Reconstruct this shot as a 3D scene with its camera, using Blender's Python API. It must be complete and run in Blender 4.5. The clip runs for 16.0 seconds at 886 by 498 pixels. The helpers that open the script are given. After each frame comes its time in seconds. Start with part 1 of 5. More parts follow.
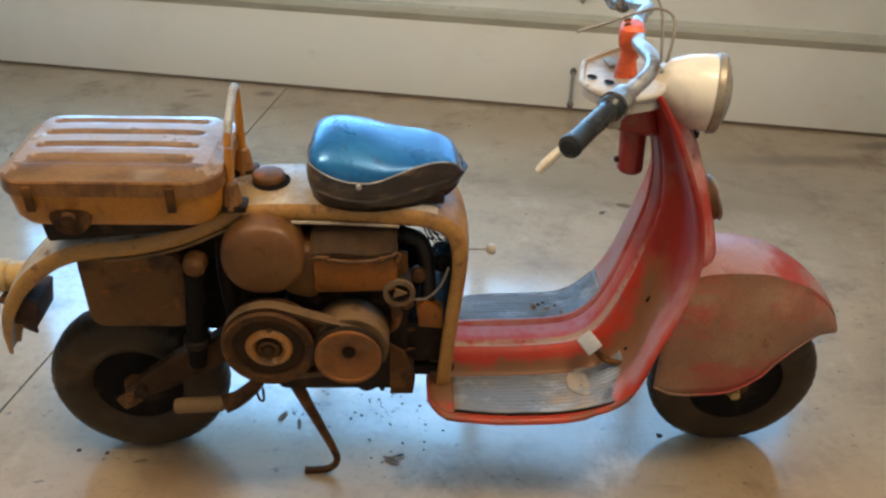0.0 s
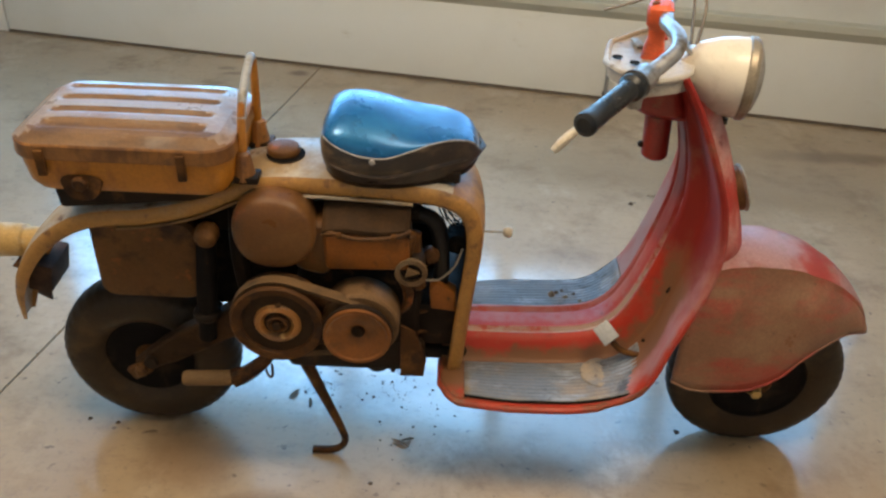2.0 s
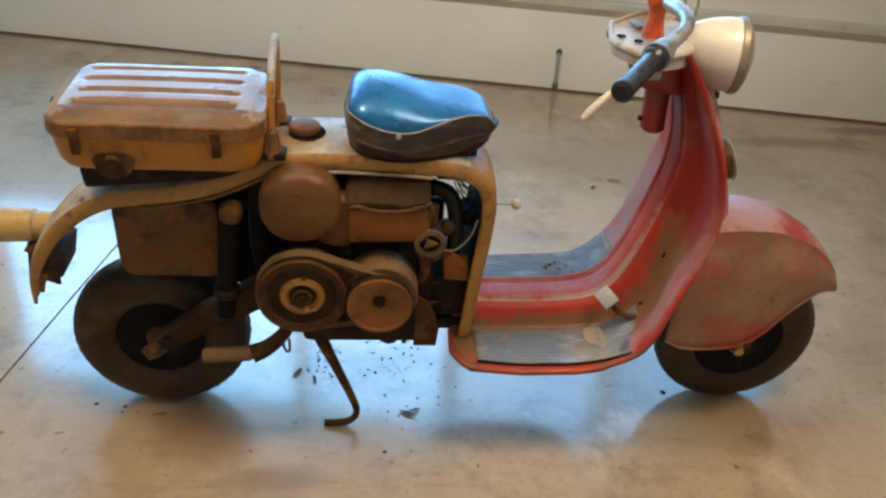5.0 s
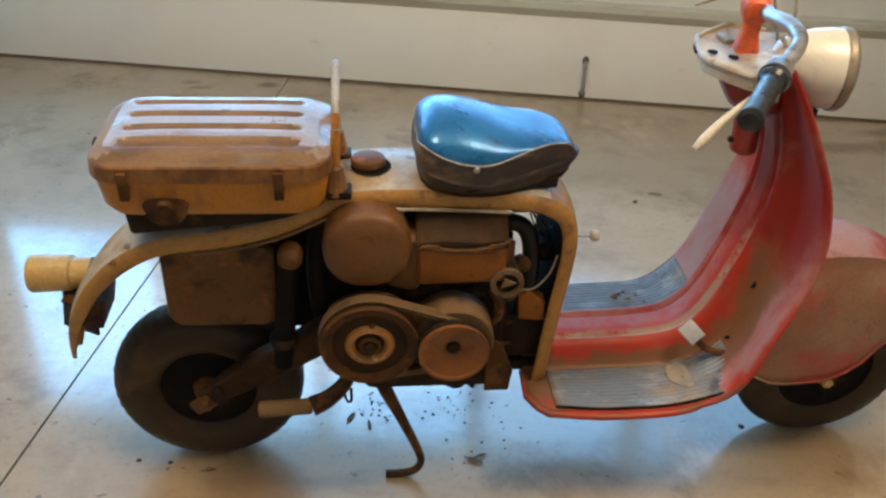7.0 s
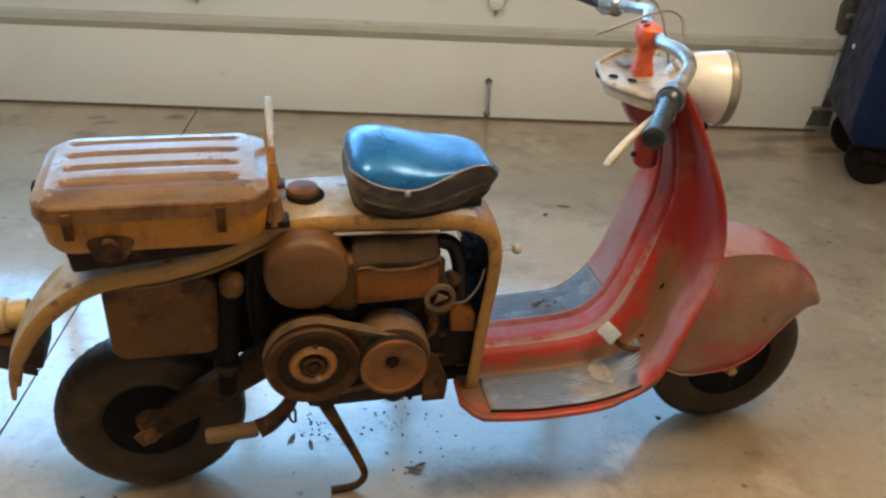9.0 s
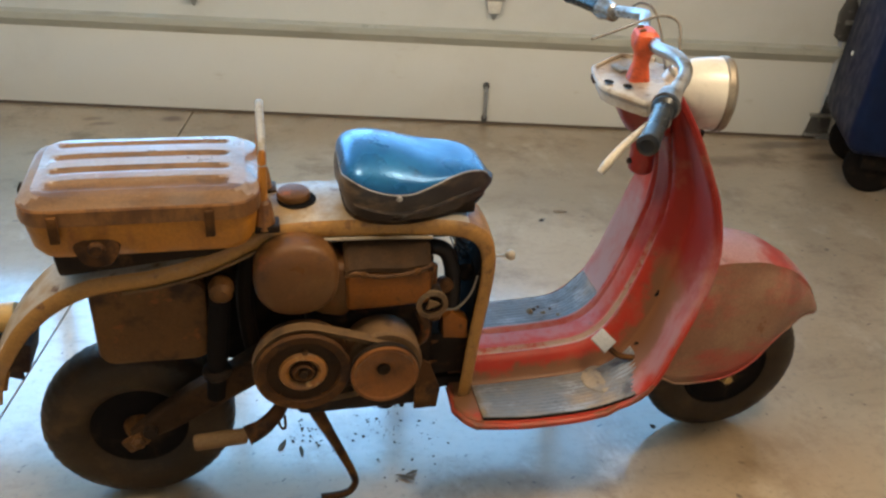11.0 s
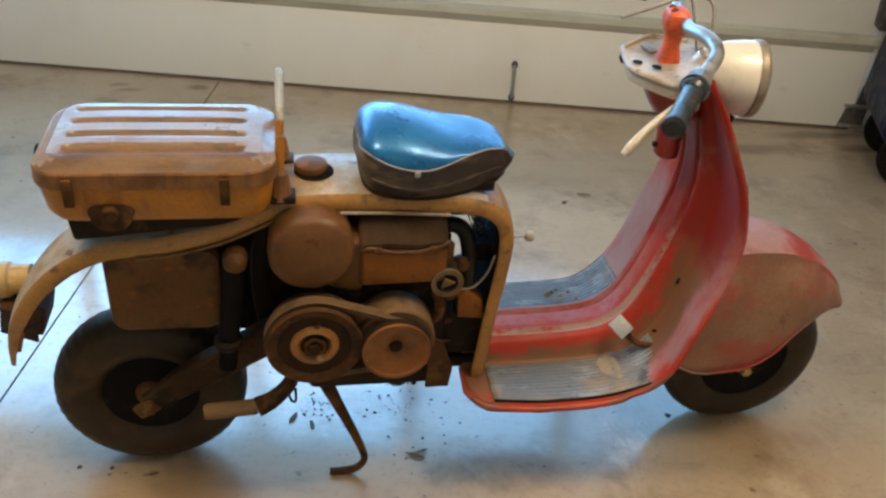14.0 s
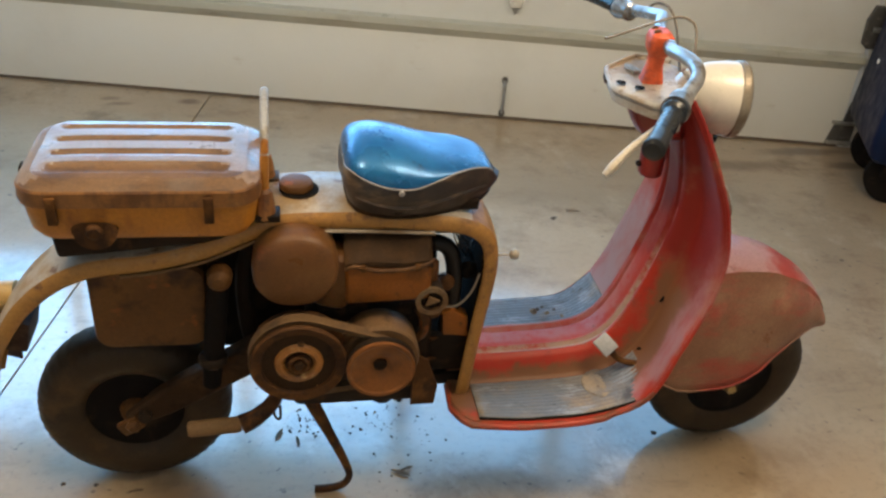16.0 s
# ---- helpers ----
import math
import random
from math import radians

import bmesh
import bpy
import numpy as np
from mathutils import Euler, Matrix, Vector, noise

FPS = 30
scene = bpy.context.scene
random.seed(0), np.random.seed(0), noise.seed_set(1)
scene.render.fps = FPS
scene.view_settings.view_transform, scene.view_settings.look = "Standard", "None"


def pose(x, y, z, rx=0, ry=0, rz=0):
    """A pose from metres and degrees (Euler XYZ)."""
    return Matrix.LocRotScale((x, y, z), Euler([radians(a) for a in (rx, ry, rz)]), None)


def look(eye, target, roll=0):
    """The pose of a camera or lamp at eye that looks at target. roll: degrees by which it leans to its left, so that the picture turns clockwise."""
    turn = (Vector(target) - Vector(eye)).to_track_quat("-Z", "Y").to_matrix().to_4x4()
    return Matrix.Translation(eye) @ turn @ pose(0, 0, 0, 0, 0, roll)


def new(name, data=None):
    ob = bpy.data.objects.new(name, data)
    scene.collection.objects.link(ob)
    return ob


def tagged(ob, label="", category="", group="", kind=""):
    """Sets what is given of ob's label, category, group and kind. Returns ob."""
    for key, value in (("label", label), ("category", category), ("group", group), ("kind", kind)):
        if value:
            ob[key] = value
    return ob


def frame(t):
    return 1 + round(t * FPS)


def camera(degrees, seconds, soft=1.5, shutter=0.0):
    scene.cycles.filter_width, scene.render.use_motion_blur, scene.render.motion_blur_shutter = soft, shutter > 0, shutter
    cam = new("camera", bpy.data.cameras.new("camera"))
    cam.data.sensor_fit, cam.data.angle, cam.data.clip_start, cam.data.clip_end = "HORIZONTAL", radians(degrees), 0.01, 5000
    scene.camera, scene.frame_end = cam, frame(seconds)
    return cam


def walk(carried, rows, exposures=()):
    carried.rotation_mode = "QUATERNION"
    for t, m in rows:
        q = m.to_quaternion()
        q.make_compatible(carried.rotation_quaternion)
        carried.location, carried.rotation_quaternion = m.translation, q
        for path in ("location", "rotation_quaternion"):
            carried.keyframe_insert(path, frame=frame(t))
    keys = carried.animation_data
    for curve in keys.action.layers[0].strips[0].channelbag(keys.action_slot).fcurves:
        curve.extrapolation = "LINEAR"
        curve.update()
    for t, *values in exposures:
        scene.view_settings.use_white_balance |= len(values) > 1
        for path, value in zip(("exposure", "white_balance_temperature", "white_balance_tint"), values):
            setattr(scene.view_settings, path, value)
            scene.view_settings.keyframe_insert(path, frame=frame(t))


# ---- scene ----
cam = camera(56.0, 16.0, soft=2.5)
PATH = [
    (0, (-0.079, -1.558, 1.419), (0.01, 0.186, 0.443), 1.7),
    (0.5, (-0.081, -1.551, 1.415), (0.022, 0.186, 0.43), 2.2),
    (1, (-0.067, -1.566, 1.416), (0.022, 0.187, 0.456), 1.7),
    (1.5, (-0.061, -1.564, 1.408), (0.028, 0.181, 0.435), 2.5),
    (2, (-0.037, -1.535, 1.387), (-0.031, 0.197, 0.387), 2.6),
    (2.5, (-0.059, -1.495, 1.389), (-0.024, 0.238, 0.393), 2.3),
    (3, (-0.12, -1.445, 1.387), (0.061, 0.281, 0.395), 1.4),
    (3.5, (-0.148, -1.433, 1.382), (0.057, 0.275, 0.361), 1.7),
    (4, (-0.16, -1.445, 1.376), (0.092, 0.256, 0.354), 3.5),
    (4.5, (-0.176, -1.529, 1.38), (0.02, 0.211, 0.415), 3.3),
    (5, (-0.231, -1.634, 1.366), (-0.036, 0.094, 0.38), 4.1),
    (5.2, (-0.269, -1.658, 1.363), (-0.099, 0.066, 0.364), 4.0),
    (7.3, (-0.367, -1.453, 1.347), (-0.143, 0.284, 0.382), 1.8),
    (7.5, (-0.35, -1.457, 1.369), (-0.034, 0.277, 0.422), 1.8),
    (8, (-0.399, -1.512, 1.39), (0.024, 0.207, 0.46), -0.4),
    (8.5, (-0.429, -1.534, 1.392), (-0.022, 0.202, 0.486), 0.4),
    (8.7, (-0.43, -1.543, 1.392), (-0.012, 0.178, 0.464), 2.1),
    (10.8, (-0.409, -1.531, 1.391), (0.02, 0.189, 0.465), 3.5),
    (11, (-0.413, -1.527, 1.388), (0.013, 0.197, 0.468), 3.1),
    (11.5, (-0.417, -1.523, 1.387), (-0.013, 0.197, 0.449), 3.7),
    (12, (-0.406, -1.508, 1.384), (0.023, 0.225, 0.482), 4.5),
    (12.5, (-0.399, -1.508, 1.382), (-0.014, 0.218, 0.449), 5.0),
    (13, (-0.41, -1.511, 1.376), (-0.003, 0.212, 0.446), 4.7),
    (13.5, (-0.408, -1.509, 1.375), (-0.066, 0.195, 0.385), 4.5),
    (14, (-0.396, -1.509, 1.375), (-0.027, 0.202, 0.408), 4.5),
    (14.5, (-0.39, -1.52, 1.381), (0.014, 0.185, 0.418), 5.6),
    (15, (-0.389, -1.506, 1.381), (0.003, 0.22, 0.451), 5.4),
    (15.5, (-0.379, -1.507, 1.393), (0.028, 0.237, 0.502), 5.8),
    (16, (-0.38, -1.512, 1.389), (0.005, 0.211, 0.449), 4.9),
]
walk(cam, [(t, look(eye, target, roll)) for t, eye, target, roll in PATH])

# ---- world, sun and large lights ----
ROOM = pose(0.70, 2.420, 0, 0, 0, -12.2)      # x along the garage door, y out of it, z up
world = bpy.data.worlds.new("sky")
scene.world = world
world.use_nodes = True
sky = world.node_tree.nodes.new("ShaderNodeTexSky")
sky.sky_type, sky.sun_disc = 'NISHITA', False
sky.sun_elevation, sky.sun_rotation = radians(40), radians(0)
world.node_tree.links.new(sky.outputs[0], world.node_tree.nodes["Background"].inputs[0])
world.node_tree.nodes["Background"].inputs[1].default_value = 0.1


def area(name, m, sx, sy, power, colour, spread=180):
    data = bpy.data.lights.new(name, 'AREA')
    data.shape, data.size, data.size_y, data.energy, data.color = 'RECTANGLE', sx, sy, power, colour
    data.spread = radians(spread)
    ob = new(name, data)
    ob.matrix_world = m
    return ob


# daylight through the glazed upper sections of the garage door, and two warm bulbs on the ceiling
for k, watts in enumerate((24, 25, 21, 12.5, 8.5)):
    area("window_daylight", ROOM @ pose(-2.75 + 0.95 * k, -0.03, 1.66, -90, 0, 0), 0.85, 1.26, watts, (0.16, 0.54, 1.0), 160)
BULBS = ((-1.15, -3.15, 75), (0.65, -3.00, 75))
for bx, by, power in BULBS:
    bulb = bpy.data.lights.new("ceiling_bulb", 'POINT')
    bulb.energy, bulb.color, bulb.shadow_soft_size = power, (1.0, 0.80, 0.54), 0.25
    new("ceiling_bulb", bulb).matrix_world = ROOM @ pose(bx, by, 2.34)

# ---- materials ----


def shader(name):
    m = bpy.data.materials.new(name)
    m.use_nodes = True
    return m, m.node_tree.nodes, m.node_tree.links, m.node_tree.nodes["Principled BSDF"]


def noise_node(N, L, co, scale, detail=6, rough=0.6, stretch=None):
    n = N.new("ShaderNodeTexNoise")
    n.inputs["Scale"].default_value, n.inputs["Detail"].default_value, n.inputs["Roughness"].default_value = scale, detail, rough
    if stretch:
        mp = N.new("ShaderNodeMapping")
        mp.inputs["Scale"].default_value = stretch
        L.new(co, mp.inputs[0])
        L.new(mp.outputs[0], n.inputs["Vector"])
    else:
        L.new(co, n.inputs["Vector"])
    return n.outputs["Fac"]


def ramp(N, L, fac, lo, hi):
    r = N.new("ShaderNodeMapRange")
    r.interpolation_type = 'SMOOTHSTEP'
    r.inputs["From Min"].default_value, r.inputs["From Max"].default_value = lo, hi
    L.new(fac, r.inputs["Value"])
    return r.outputs[0]


def mixed(N, L, fac, a, b):
    x = N.new("ShaderNodeMix")
    x.data_type = 'RGBA'
    for sock, v in ((x.inputs[0], fac), (x.inputs[6], a), (x.inputs[7], b)):
        if isinstance(v, tuple):
            sock.default_value = (*v, 1)
        elif isinstance(v, float):
            sock.default_value = v
        else:
            L.new(v, sock)
    return x.outputs[2]


def worn(name, base, layers=(), rough=0.6, metal=0.0, grain=0.12, bump=0.15, bump_scale=180, coat=0.0, rough_spread=0.15, spec=0.5):
    """Paint, rust, rubber or metal: a base colour, layers of (colour, scale, low, high, stretch) over it, grain and relief."""
    m, N, L, P = shader(name)
    co = N.new("ShaderNodeTexCoord").outputs["Object"]
    col = base
    for k, (colour, scale, lo, hi, stretch) in enumerate(layers):
        shift = N.new("ShaderNodeMapping")
        shift.inputs["Location"].default_value = (1.7 * k + 0.3, 2.9 * k, 0.8 * k)
        L.new(co, shift.inputs[0])
        col = mixed(N, L, ramp(N, L, noise_node(N, L, shift.outputs[0], scale, 8, 0.62, stretch), lo, hi), col, colour)
    fine = noise_node(N, L, co, bump_scale, 5, 0.7)
    wide = noise_node(N, L, co, 14, 4, 0.6)
    if grain:
        dark = mixed(N, L, ramp(N, L, fine, 0.25, 0.75), (1 - grain * 1.6,) * 3, (1 + grain,) * 3)
        mul = N.new("ShaderNodeMix")
        mul.data_type, mul.blend_type = 'RGBA', 'MULTIPLY'
        mul.inputs[0].default_value = 1
        if isinstance(col, tuple):
            mul.inputs[6].default_value = (*col, 1)
        else:
            L.new(col, mul.inputs[6])
        L.new(dark, mul.inputs[7])
        col = mul.outputs[2]
    if isinstance(col, tuple):
        P.inputs["Base Color"].default_value = (*col, 1)
    else:
        L.new(col, P.inputs["Base Color"])
    r = N.new("ShaderNodeMapRange")
    r.inputs["To Min"].default_value, r.inputs["To Max"].default_value = max(0.04, rough - rough_spread), min(1, rough + rough_spread)
    r.inputs["From Min"].default_value, r.inputs["From Max"].default_value = 0.3, 0.7
    L.new(wide, r.inputs["Value"])
    L.new(r.outputs[0], P.inputs["Roughness"])
    P.inputs["Metallic"].default_value = metal
    P.inputs["Specular IOR Level"].default_value = spec
    P.inputs["Coat Weight"].default_value = coat
    P.inputs["Coat Roughness"].default_value = 0.15
    if bump:
        b = N.new("ShaderNodeBump")
        b.inputs["Strength"].default_value, b.inputs["Distance"].default_value = bump, 0.002
        L.new(fine, b.inputs["Height"])
        L.new(b.outputs[0], P.inputs["Normal"])
    return m


DUST, RUST, OCHRE = (0.42, 0.33, 0.22), (0.12, 0.05, 0.02), (0.50, 0.25, 0.06)
M_red = worn("faded_red_paint", (0.42, 0.035, 0.022), [((0.56, 0.30, 0.27), 5.5, 0.50, 0.66, (1, 1, 0.5)), ((0.34, 0.16, 0.08), 9, 0.60, 0.74, None), ((0.2, 0.02, 0.015), 18, 0.62, 0.75, None)], 0.45, coat=0.2)
M_red_deep = worn("deep_red_paint", (0.20, 0.011, 0.008), [((0.30, 0.065, 0.045), 8, 0.58, 0.74, (1, 1, 0.5)), ((0.15, 0.03, 0.014), 12, 0.50, 0.72, None), ((0.17, 0.06, 0.03), 30, 0.60, 0.72, None)], 0.42, coat=0.15)
M_fender = worn("dusty_red_fender_paint", (0.225, 0.105, 0.058), [((0.32, 0.050, 0.032), 5.5, 0.44, 0.60, (0.7, 1, 2.2)), ((0.165, 0.078, 0.040), 8, 0.48, 0.72, None), ((0.29, 0.165, 0.095), 4, 0.50, 0.74, None), ((0.12, 0.06, 0.04), 40, 0.62, 0.74, None)], 0.42)
M_pink = worn("chalky_pink_red_paint", (0.37, 0.20, 0.195), [((0.33, 0.045, 0.038), 8, 0.42, 0.60, None), ((0.28, 0.165, 0.13), 20, 0.54, 0.75, None)], 0.40)
M_ochre = worn("ochre_paint", (0.41, 0.155, 0.011), [((0.22, 0.073, 0.009), 9, 0.48, 0.70, (1.6, 1.6, 0.5)), ((0.11, 0.038, 0.009), 20, 0.57, 0.77, (1.4, 1.4, 0.6)), ((0.42, 0.20, 0.04), 6, 0.6, 0.78, None), ((0.07, 0.03, 0.015), 60, 0.66, 0.74, None)], 0.42)
# lid top kept pale: chalking plus window sheen mixed into the colour
M_lid = worn("chalk_and_sheen_lid_paint", (0.235, 0.175, 0.145), [((0.19, 0.095, 0.04), 6, 0.48, 0.70, (0.6, 1.5, 1)), ((0.10, 0.048, 0.02), 20, 0.56, 0.74, None), ((0.25, 0.205, 0.185), 5, 0.50, 0.75, (0.4, 2, 1)), ((0.30, 0.25, 0.22), 30, 0.62, 0.76, None)], 0.36, coat=0.15)
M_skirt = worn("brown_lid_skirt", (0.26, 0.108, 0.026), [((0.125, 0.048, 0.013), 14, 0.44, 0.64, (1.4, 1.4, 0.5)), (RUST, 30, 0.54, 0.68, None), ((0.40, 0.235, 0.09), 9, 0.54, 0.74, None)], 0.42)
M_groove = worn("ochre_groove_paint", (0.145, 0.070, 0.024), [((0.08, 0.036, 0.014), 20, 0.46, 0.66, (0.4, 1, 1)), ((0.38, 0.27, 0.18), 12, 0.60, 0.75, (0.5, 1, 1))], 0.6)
M_tan = worn("tan_frame_paint", (0.36, 0.175, 0.038), [((0.40, 0.29, 0.16), 6, 0.60, 0.78, (1, 1.6, 1)), ((0.17, 0.08, 0.025), 11, 0.46, 0.70, None), (RUST, 34, 0.54, 0.72, None)], 0.45)
M_primer = worn("pale_primer", (0.40, 0.35, 0.29), [((0.30, 0.195, 0.09), 8, 0.44, 0.64, None), (RUST, 24, 0.58, 0.72, None)], 0.45)
M_rust = worn("rusty_iron", (0.066, 0.027, 0.008), [((0.15, 0.062, 0.015), 10, 0.50, 0.68, None), ((0.025, 0.012, 0.007), 20, 0.48, 0.66, None)], 0.62, bump=0.45, bump_scale=120, spec=0.15)
M_rust_light = worn("tan_rusty_steel", (0.105, 0.046, 0.014), [((0.135, 0.060, 0.016), 6, 0.46, 0.68, None), ((0.036, 0.016, 0.008), 11, 0.48, 0.68, None), ((0.23, 0.07, 0.018), 22, 0.60, 0.72, None)], 0.5, bump=0.3, spec=0.2)
M_engine = worn("orange_engine_enamel", (0.23, 0.072, 0.008), [((0.12, 0.042, 0.008), 10, 0.48, 0.70, None), ((0.03, 0.014, 0.006), 24, 0.58, 0.74, None)], 0.5, bump=0.3, spec=0.3)
# dark brown iron; puts shade into the upper shroud and pulley centre
M_dark_brown = worn("dark_brown_iron", (0.034, 0.017, 0.007), [((0.075, 0.036, 0.013), 8, 0.48, 0.70, None), ((0.014, 0.008, 0.005), 20, 0.52, 0.72, None)], 0.7, bump=0.4, spec=0.15)
M_grime = worn("greasy_dark_iron", (0.018, 0.011, 0.007), [((0.07, 0.036, 0.015), 16, 0.54, 0.70, None)], 0.6, bump=0.4, spec=0.14)
M_tyre = worn("dusty_tyre_rubber", (0.034, 0.020, 0.009), [((0.098, 0.052, 0.019), 5, 0.49, 0.72, None), ((0.022, 0.014, 0.008), 16, 0.50, 0.7, None)], 0.50, bump=0.3, spec=0.25)
M_belt = worn("frayed_belt_rubber", (0.12, 0.064, 0.023), [((0.06, 0.033, 0.014), 20, 0.48, 0.7, None)], 0.8)
M_blue = worn("metallic_blue_vinyl", (0.006, 0.095, 0.27), [((0.016, 0.15, 0.36), 7, 0.48, 0.72, None), ((0.02, 0.05, 0.10), 24, 0.60, 0.76, None)], 0.30, metal=0.3, grain=0.06, bump=0.25, bump_scale=34, coat=0.06, rough_spread=0.12)
M_seat_side = worn("dusty_black_vinyl", (0.022, 0.017, 0.016), [((0.19, 0.125, 0.07), 6, 0.50, 0.66, (1, 1, 2.6)), ((0.05, 0.035, 0.025), 22, 0.5, 0.7, None)], 0.42, bump=0.25)
M_piping = worn("pale_piping", (0.27, 0.255, 0.245), [((0.13, 0.10, 0.08), 25, 0.46, 0.66, None)], 0.5)
# pale blue layer: worn rubber plus window highlights painted into the colour
M_mat = worn("grey_rubber_mat", (0.135, 0.150, 0.172), [((0.27, 0.20, 0.13), 6, 0.47, 0.66, None), ((0.27, 0.295, 0.325), 11, 0.50, 0.68, (1, 2, 1)), ((0.05, 0.042, 0.036), 17, 0.54, 0.72, None)], 0.42, metal=0.0)
M_mat_line = worn("grimy_mat_groove", (0.075, 0.075, 0.080), [((0.18, 0.15, 0.12), 16, 0.46, 0.62, None)], 0.6)
M_board_rim = worn("orange_red_rim_paint", (0.40, 0.036, 0.014), [((0.16, 0.055, 0.022), 6, 0.46, 0.66, None), ((0.20, 0.075, 0.035), 26, 0.58, 0.72, None)], 0.5)
M_sleeve = worn("pale_tan_sleeve", (0.17, 0.10, 0.045), [((0.085, 0.045, 0.021), 14, 0.48, 0.7, None)], 0.65, spec=0.2)
M_drum = worn("red_brown_drum_rust", (0.125, 0.050, 0.013), [((0.165, 0.080, 0.027), 7, 0.42, 0.66, None), ((0.07, 0.028, 0.011), 10, 0.50, 0.70, None), ((0.25, 0.075, 0.023), 18, 0.60, 0.74, None)], 0.42, bump=0.25, spec=0.35)
M_dusty_drum = worn("dusty_clutch_drum", (0.15, 0.085, 0.040), [((0.055, 0.030, 0.015), 12, 0.46, 0.68, None), ((0.19, 0.14, 0.085), 6, 0.55, 0.75, None)], 0.6, spec=0.2)
M_face = worn("orange_brown_pulley_face", (0.20, 0.068, 0.012), [((0.11, 0.042, 0.013), 14, 0.46, 0.68, None), ((0.30, 0.15, 0.05), 8, 0.55, 0.75, None)], 0.5, bump=0.3, spec=0.35)
M_seal = worn("brown_grey_seal", (0.13, 0.10, 0.075), (), 0.8)
M_pedal = worn("grey_pedal_steel", (0.30, 0.305, 0.315), [((0.2, 0.17, 0.13), 20, 0.5, 0.7, None)], 0.5, metal=0.2)
M_tarnish = worn("tarnished_rim", (0.24, 0.20, 0.15), [((0.12, 0.08, 0.045), 18, 0.46, 0.66, None)], 0.42, metal=0.4)
M_ring = worn("ochre_ring", (0.29, 0.115, 0.020), [((0.13, 0.055, 0.016), 16, 0.46, 0.66, None), ((0.45, 0.26, 0.10), 30, 0.58, 0.7, None)], 0.45, bump=0.3)
M_boss = worn("dusty_mat_boss", (0.30, 0.235, 0.165), [((0.19, 0.18, 0.17), 18, 0.48, 0.66, None), ((0.08, 0.06, 0.045), 30, 0.54, 0.70, None)], 0.45)
M_chrome = worn("pitted_chrome", (0.42, 0.42, 0.43), [((0.20, 0.155, 0.11), 24, 0.48, 0.66, None), ((0.5, 0.5, 0.5), 8, 0.5, 0.7, None)], 0.32, metal=0.8, grain=0.08)
M_alu = worn("dull_aluminium", (0.32, 0.30, 0.27), [((0.22, 0.155, 0.10), 14, 0.48, 0.68, None), ((0.12, 0.09, 0.06), 30, 0.56, 0.7, None)], 0.45, metal=0.4)
M_cream = worn("cream_lamp_enamel", (0.58, 0.53, 0.45), [((0.50, 0.40, 0.28), 7, 0.56, 0.78, None), ((0.22, 0.15, 0.08), 34, 0.66, 0.75, None)], 0.34, grain=0.03, bump=0.03, coat=0.25)
M_dash = worn("worn_white_dash_enamel", (0.40, 0.365, 0.32), [((0.28, 0.20, 0.13), 9, 0.46, 0.68, None), ((0.12, 0.07, 0.04), 30, 0.56, 0.70, None)], 0.4)
M_orange = worn("orange_red_casting", (0.58, 0.085, 0.02), [((0.28, 0.045, 0.018), 22, 0.50, 0.66, None), ((0.50, 0.2, 0.11), 14, 0.58, 0.72, None)], 0.5)
M_grip = worn("grey_black_rubber_grip", (0.012, 0.013, 0.015), [((0.035, 0.034, 0.034), 14, 0.56, 0.76, None), ((0.008, 0.008, 0.008), 30, 0.55, 0.7, None)], 0.32, bump=0.08, spec=0.4)
M_lever = worn("cream_plastic_lever", (0.50, 0.43, 0.33), [((0.33, 0.25, 0.16), 20, 0.55, 0.72, None)], 0.45)
# black for grime, and for shade painted into recesses and holes
M_black = worn("black_grime_and_shade", (0.010, 0.008, 0.007), [((0.03, 0.02, 0.013), 20, 0.5, 0.7, None)], 0.9, grain=0.05, spec=0.08)
M_wire = worn("dark_cable", (0.014, 0.011, 0.010), (), 0.55, spec=0.3)
M_wire_light = worn("brown_grey_cable", (0.13, 0.105, 0.08), (), 0.5)
M_rubber_flap = worn("brown_black_flap", (0.045, 0.026, 0.02), [((0.10, 0.058, 0.04), 12, 0.5, 0.7, None)], 0.75, spec=0.2)
M_door = worn("off_white_door_enamel", (0.76, 0.77, 0.74), [((0.69, 0.69, 0.65), 1.6, 0.45, 0.75, None), ((0.58, 0.55, 0.48), 6, 0.64, 0.82, (1, 1, 2.4))], 0.45, grain=0.025, bump=0.05, bump_scale=260)
M_strut = worn("greenish_grey_rail_enamel", (0.50, 0.50, 0.43), [((0.38, 0.36, 0.29), 9, 0.5, 0.75, (0.3, 1, 1))], 0.4, grain=0.04)
M_galv = worn("galvanised_steel", (0.42, 0.41, 0.38), [((0.26, 0.23, 0.19), 30, 0.5, 0.7, None)], 0.4, metal=0.7)
M_dark_steel = worn("dark_bracket_steel", (0.09, 0.085, 0.08), [((0.2, 0.19, 0.17), 30, 0.55, 0.7, None)], 0.5, metal=0.3)
M_bin = worn("blue_cart_plastic", (0.0015, 0.0065, 0.032), [((0.003, 0.014, 0.055), 4, 0.5, 0.75, None), ((0.006, 0.014, 0.035), 9, 0.60, 0.8, (1, 1, 0.4))], 0.5, grain=0.05, spec=0.2)
M_wall = worn("white_wall_paint", (0.70, 0.69, 0.65), [((0.62, 0.60, 0.54), 1.5, 0.5, 0.8, None)], 0.8, grain=0.03)
M_leaf = worn("dry_brown_leaf", (0.22, 0.155, 0.10), [((0.14, 0.09, 0.055), 60, 0.5, 0.7, None)], 0.8)
M_crumb = worn("dark_soil_crumb", (0.085, 0.06, 0.045), (), 0.9)
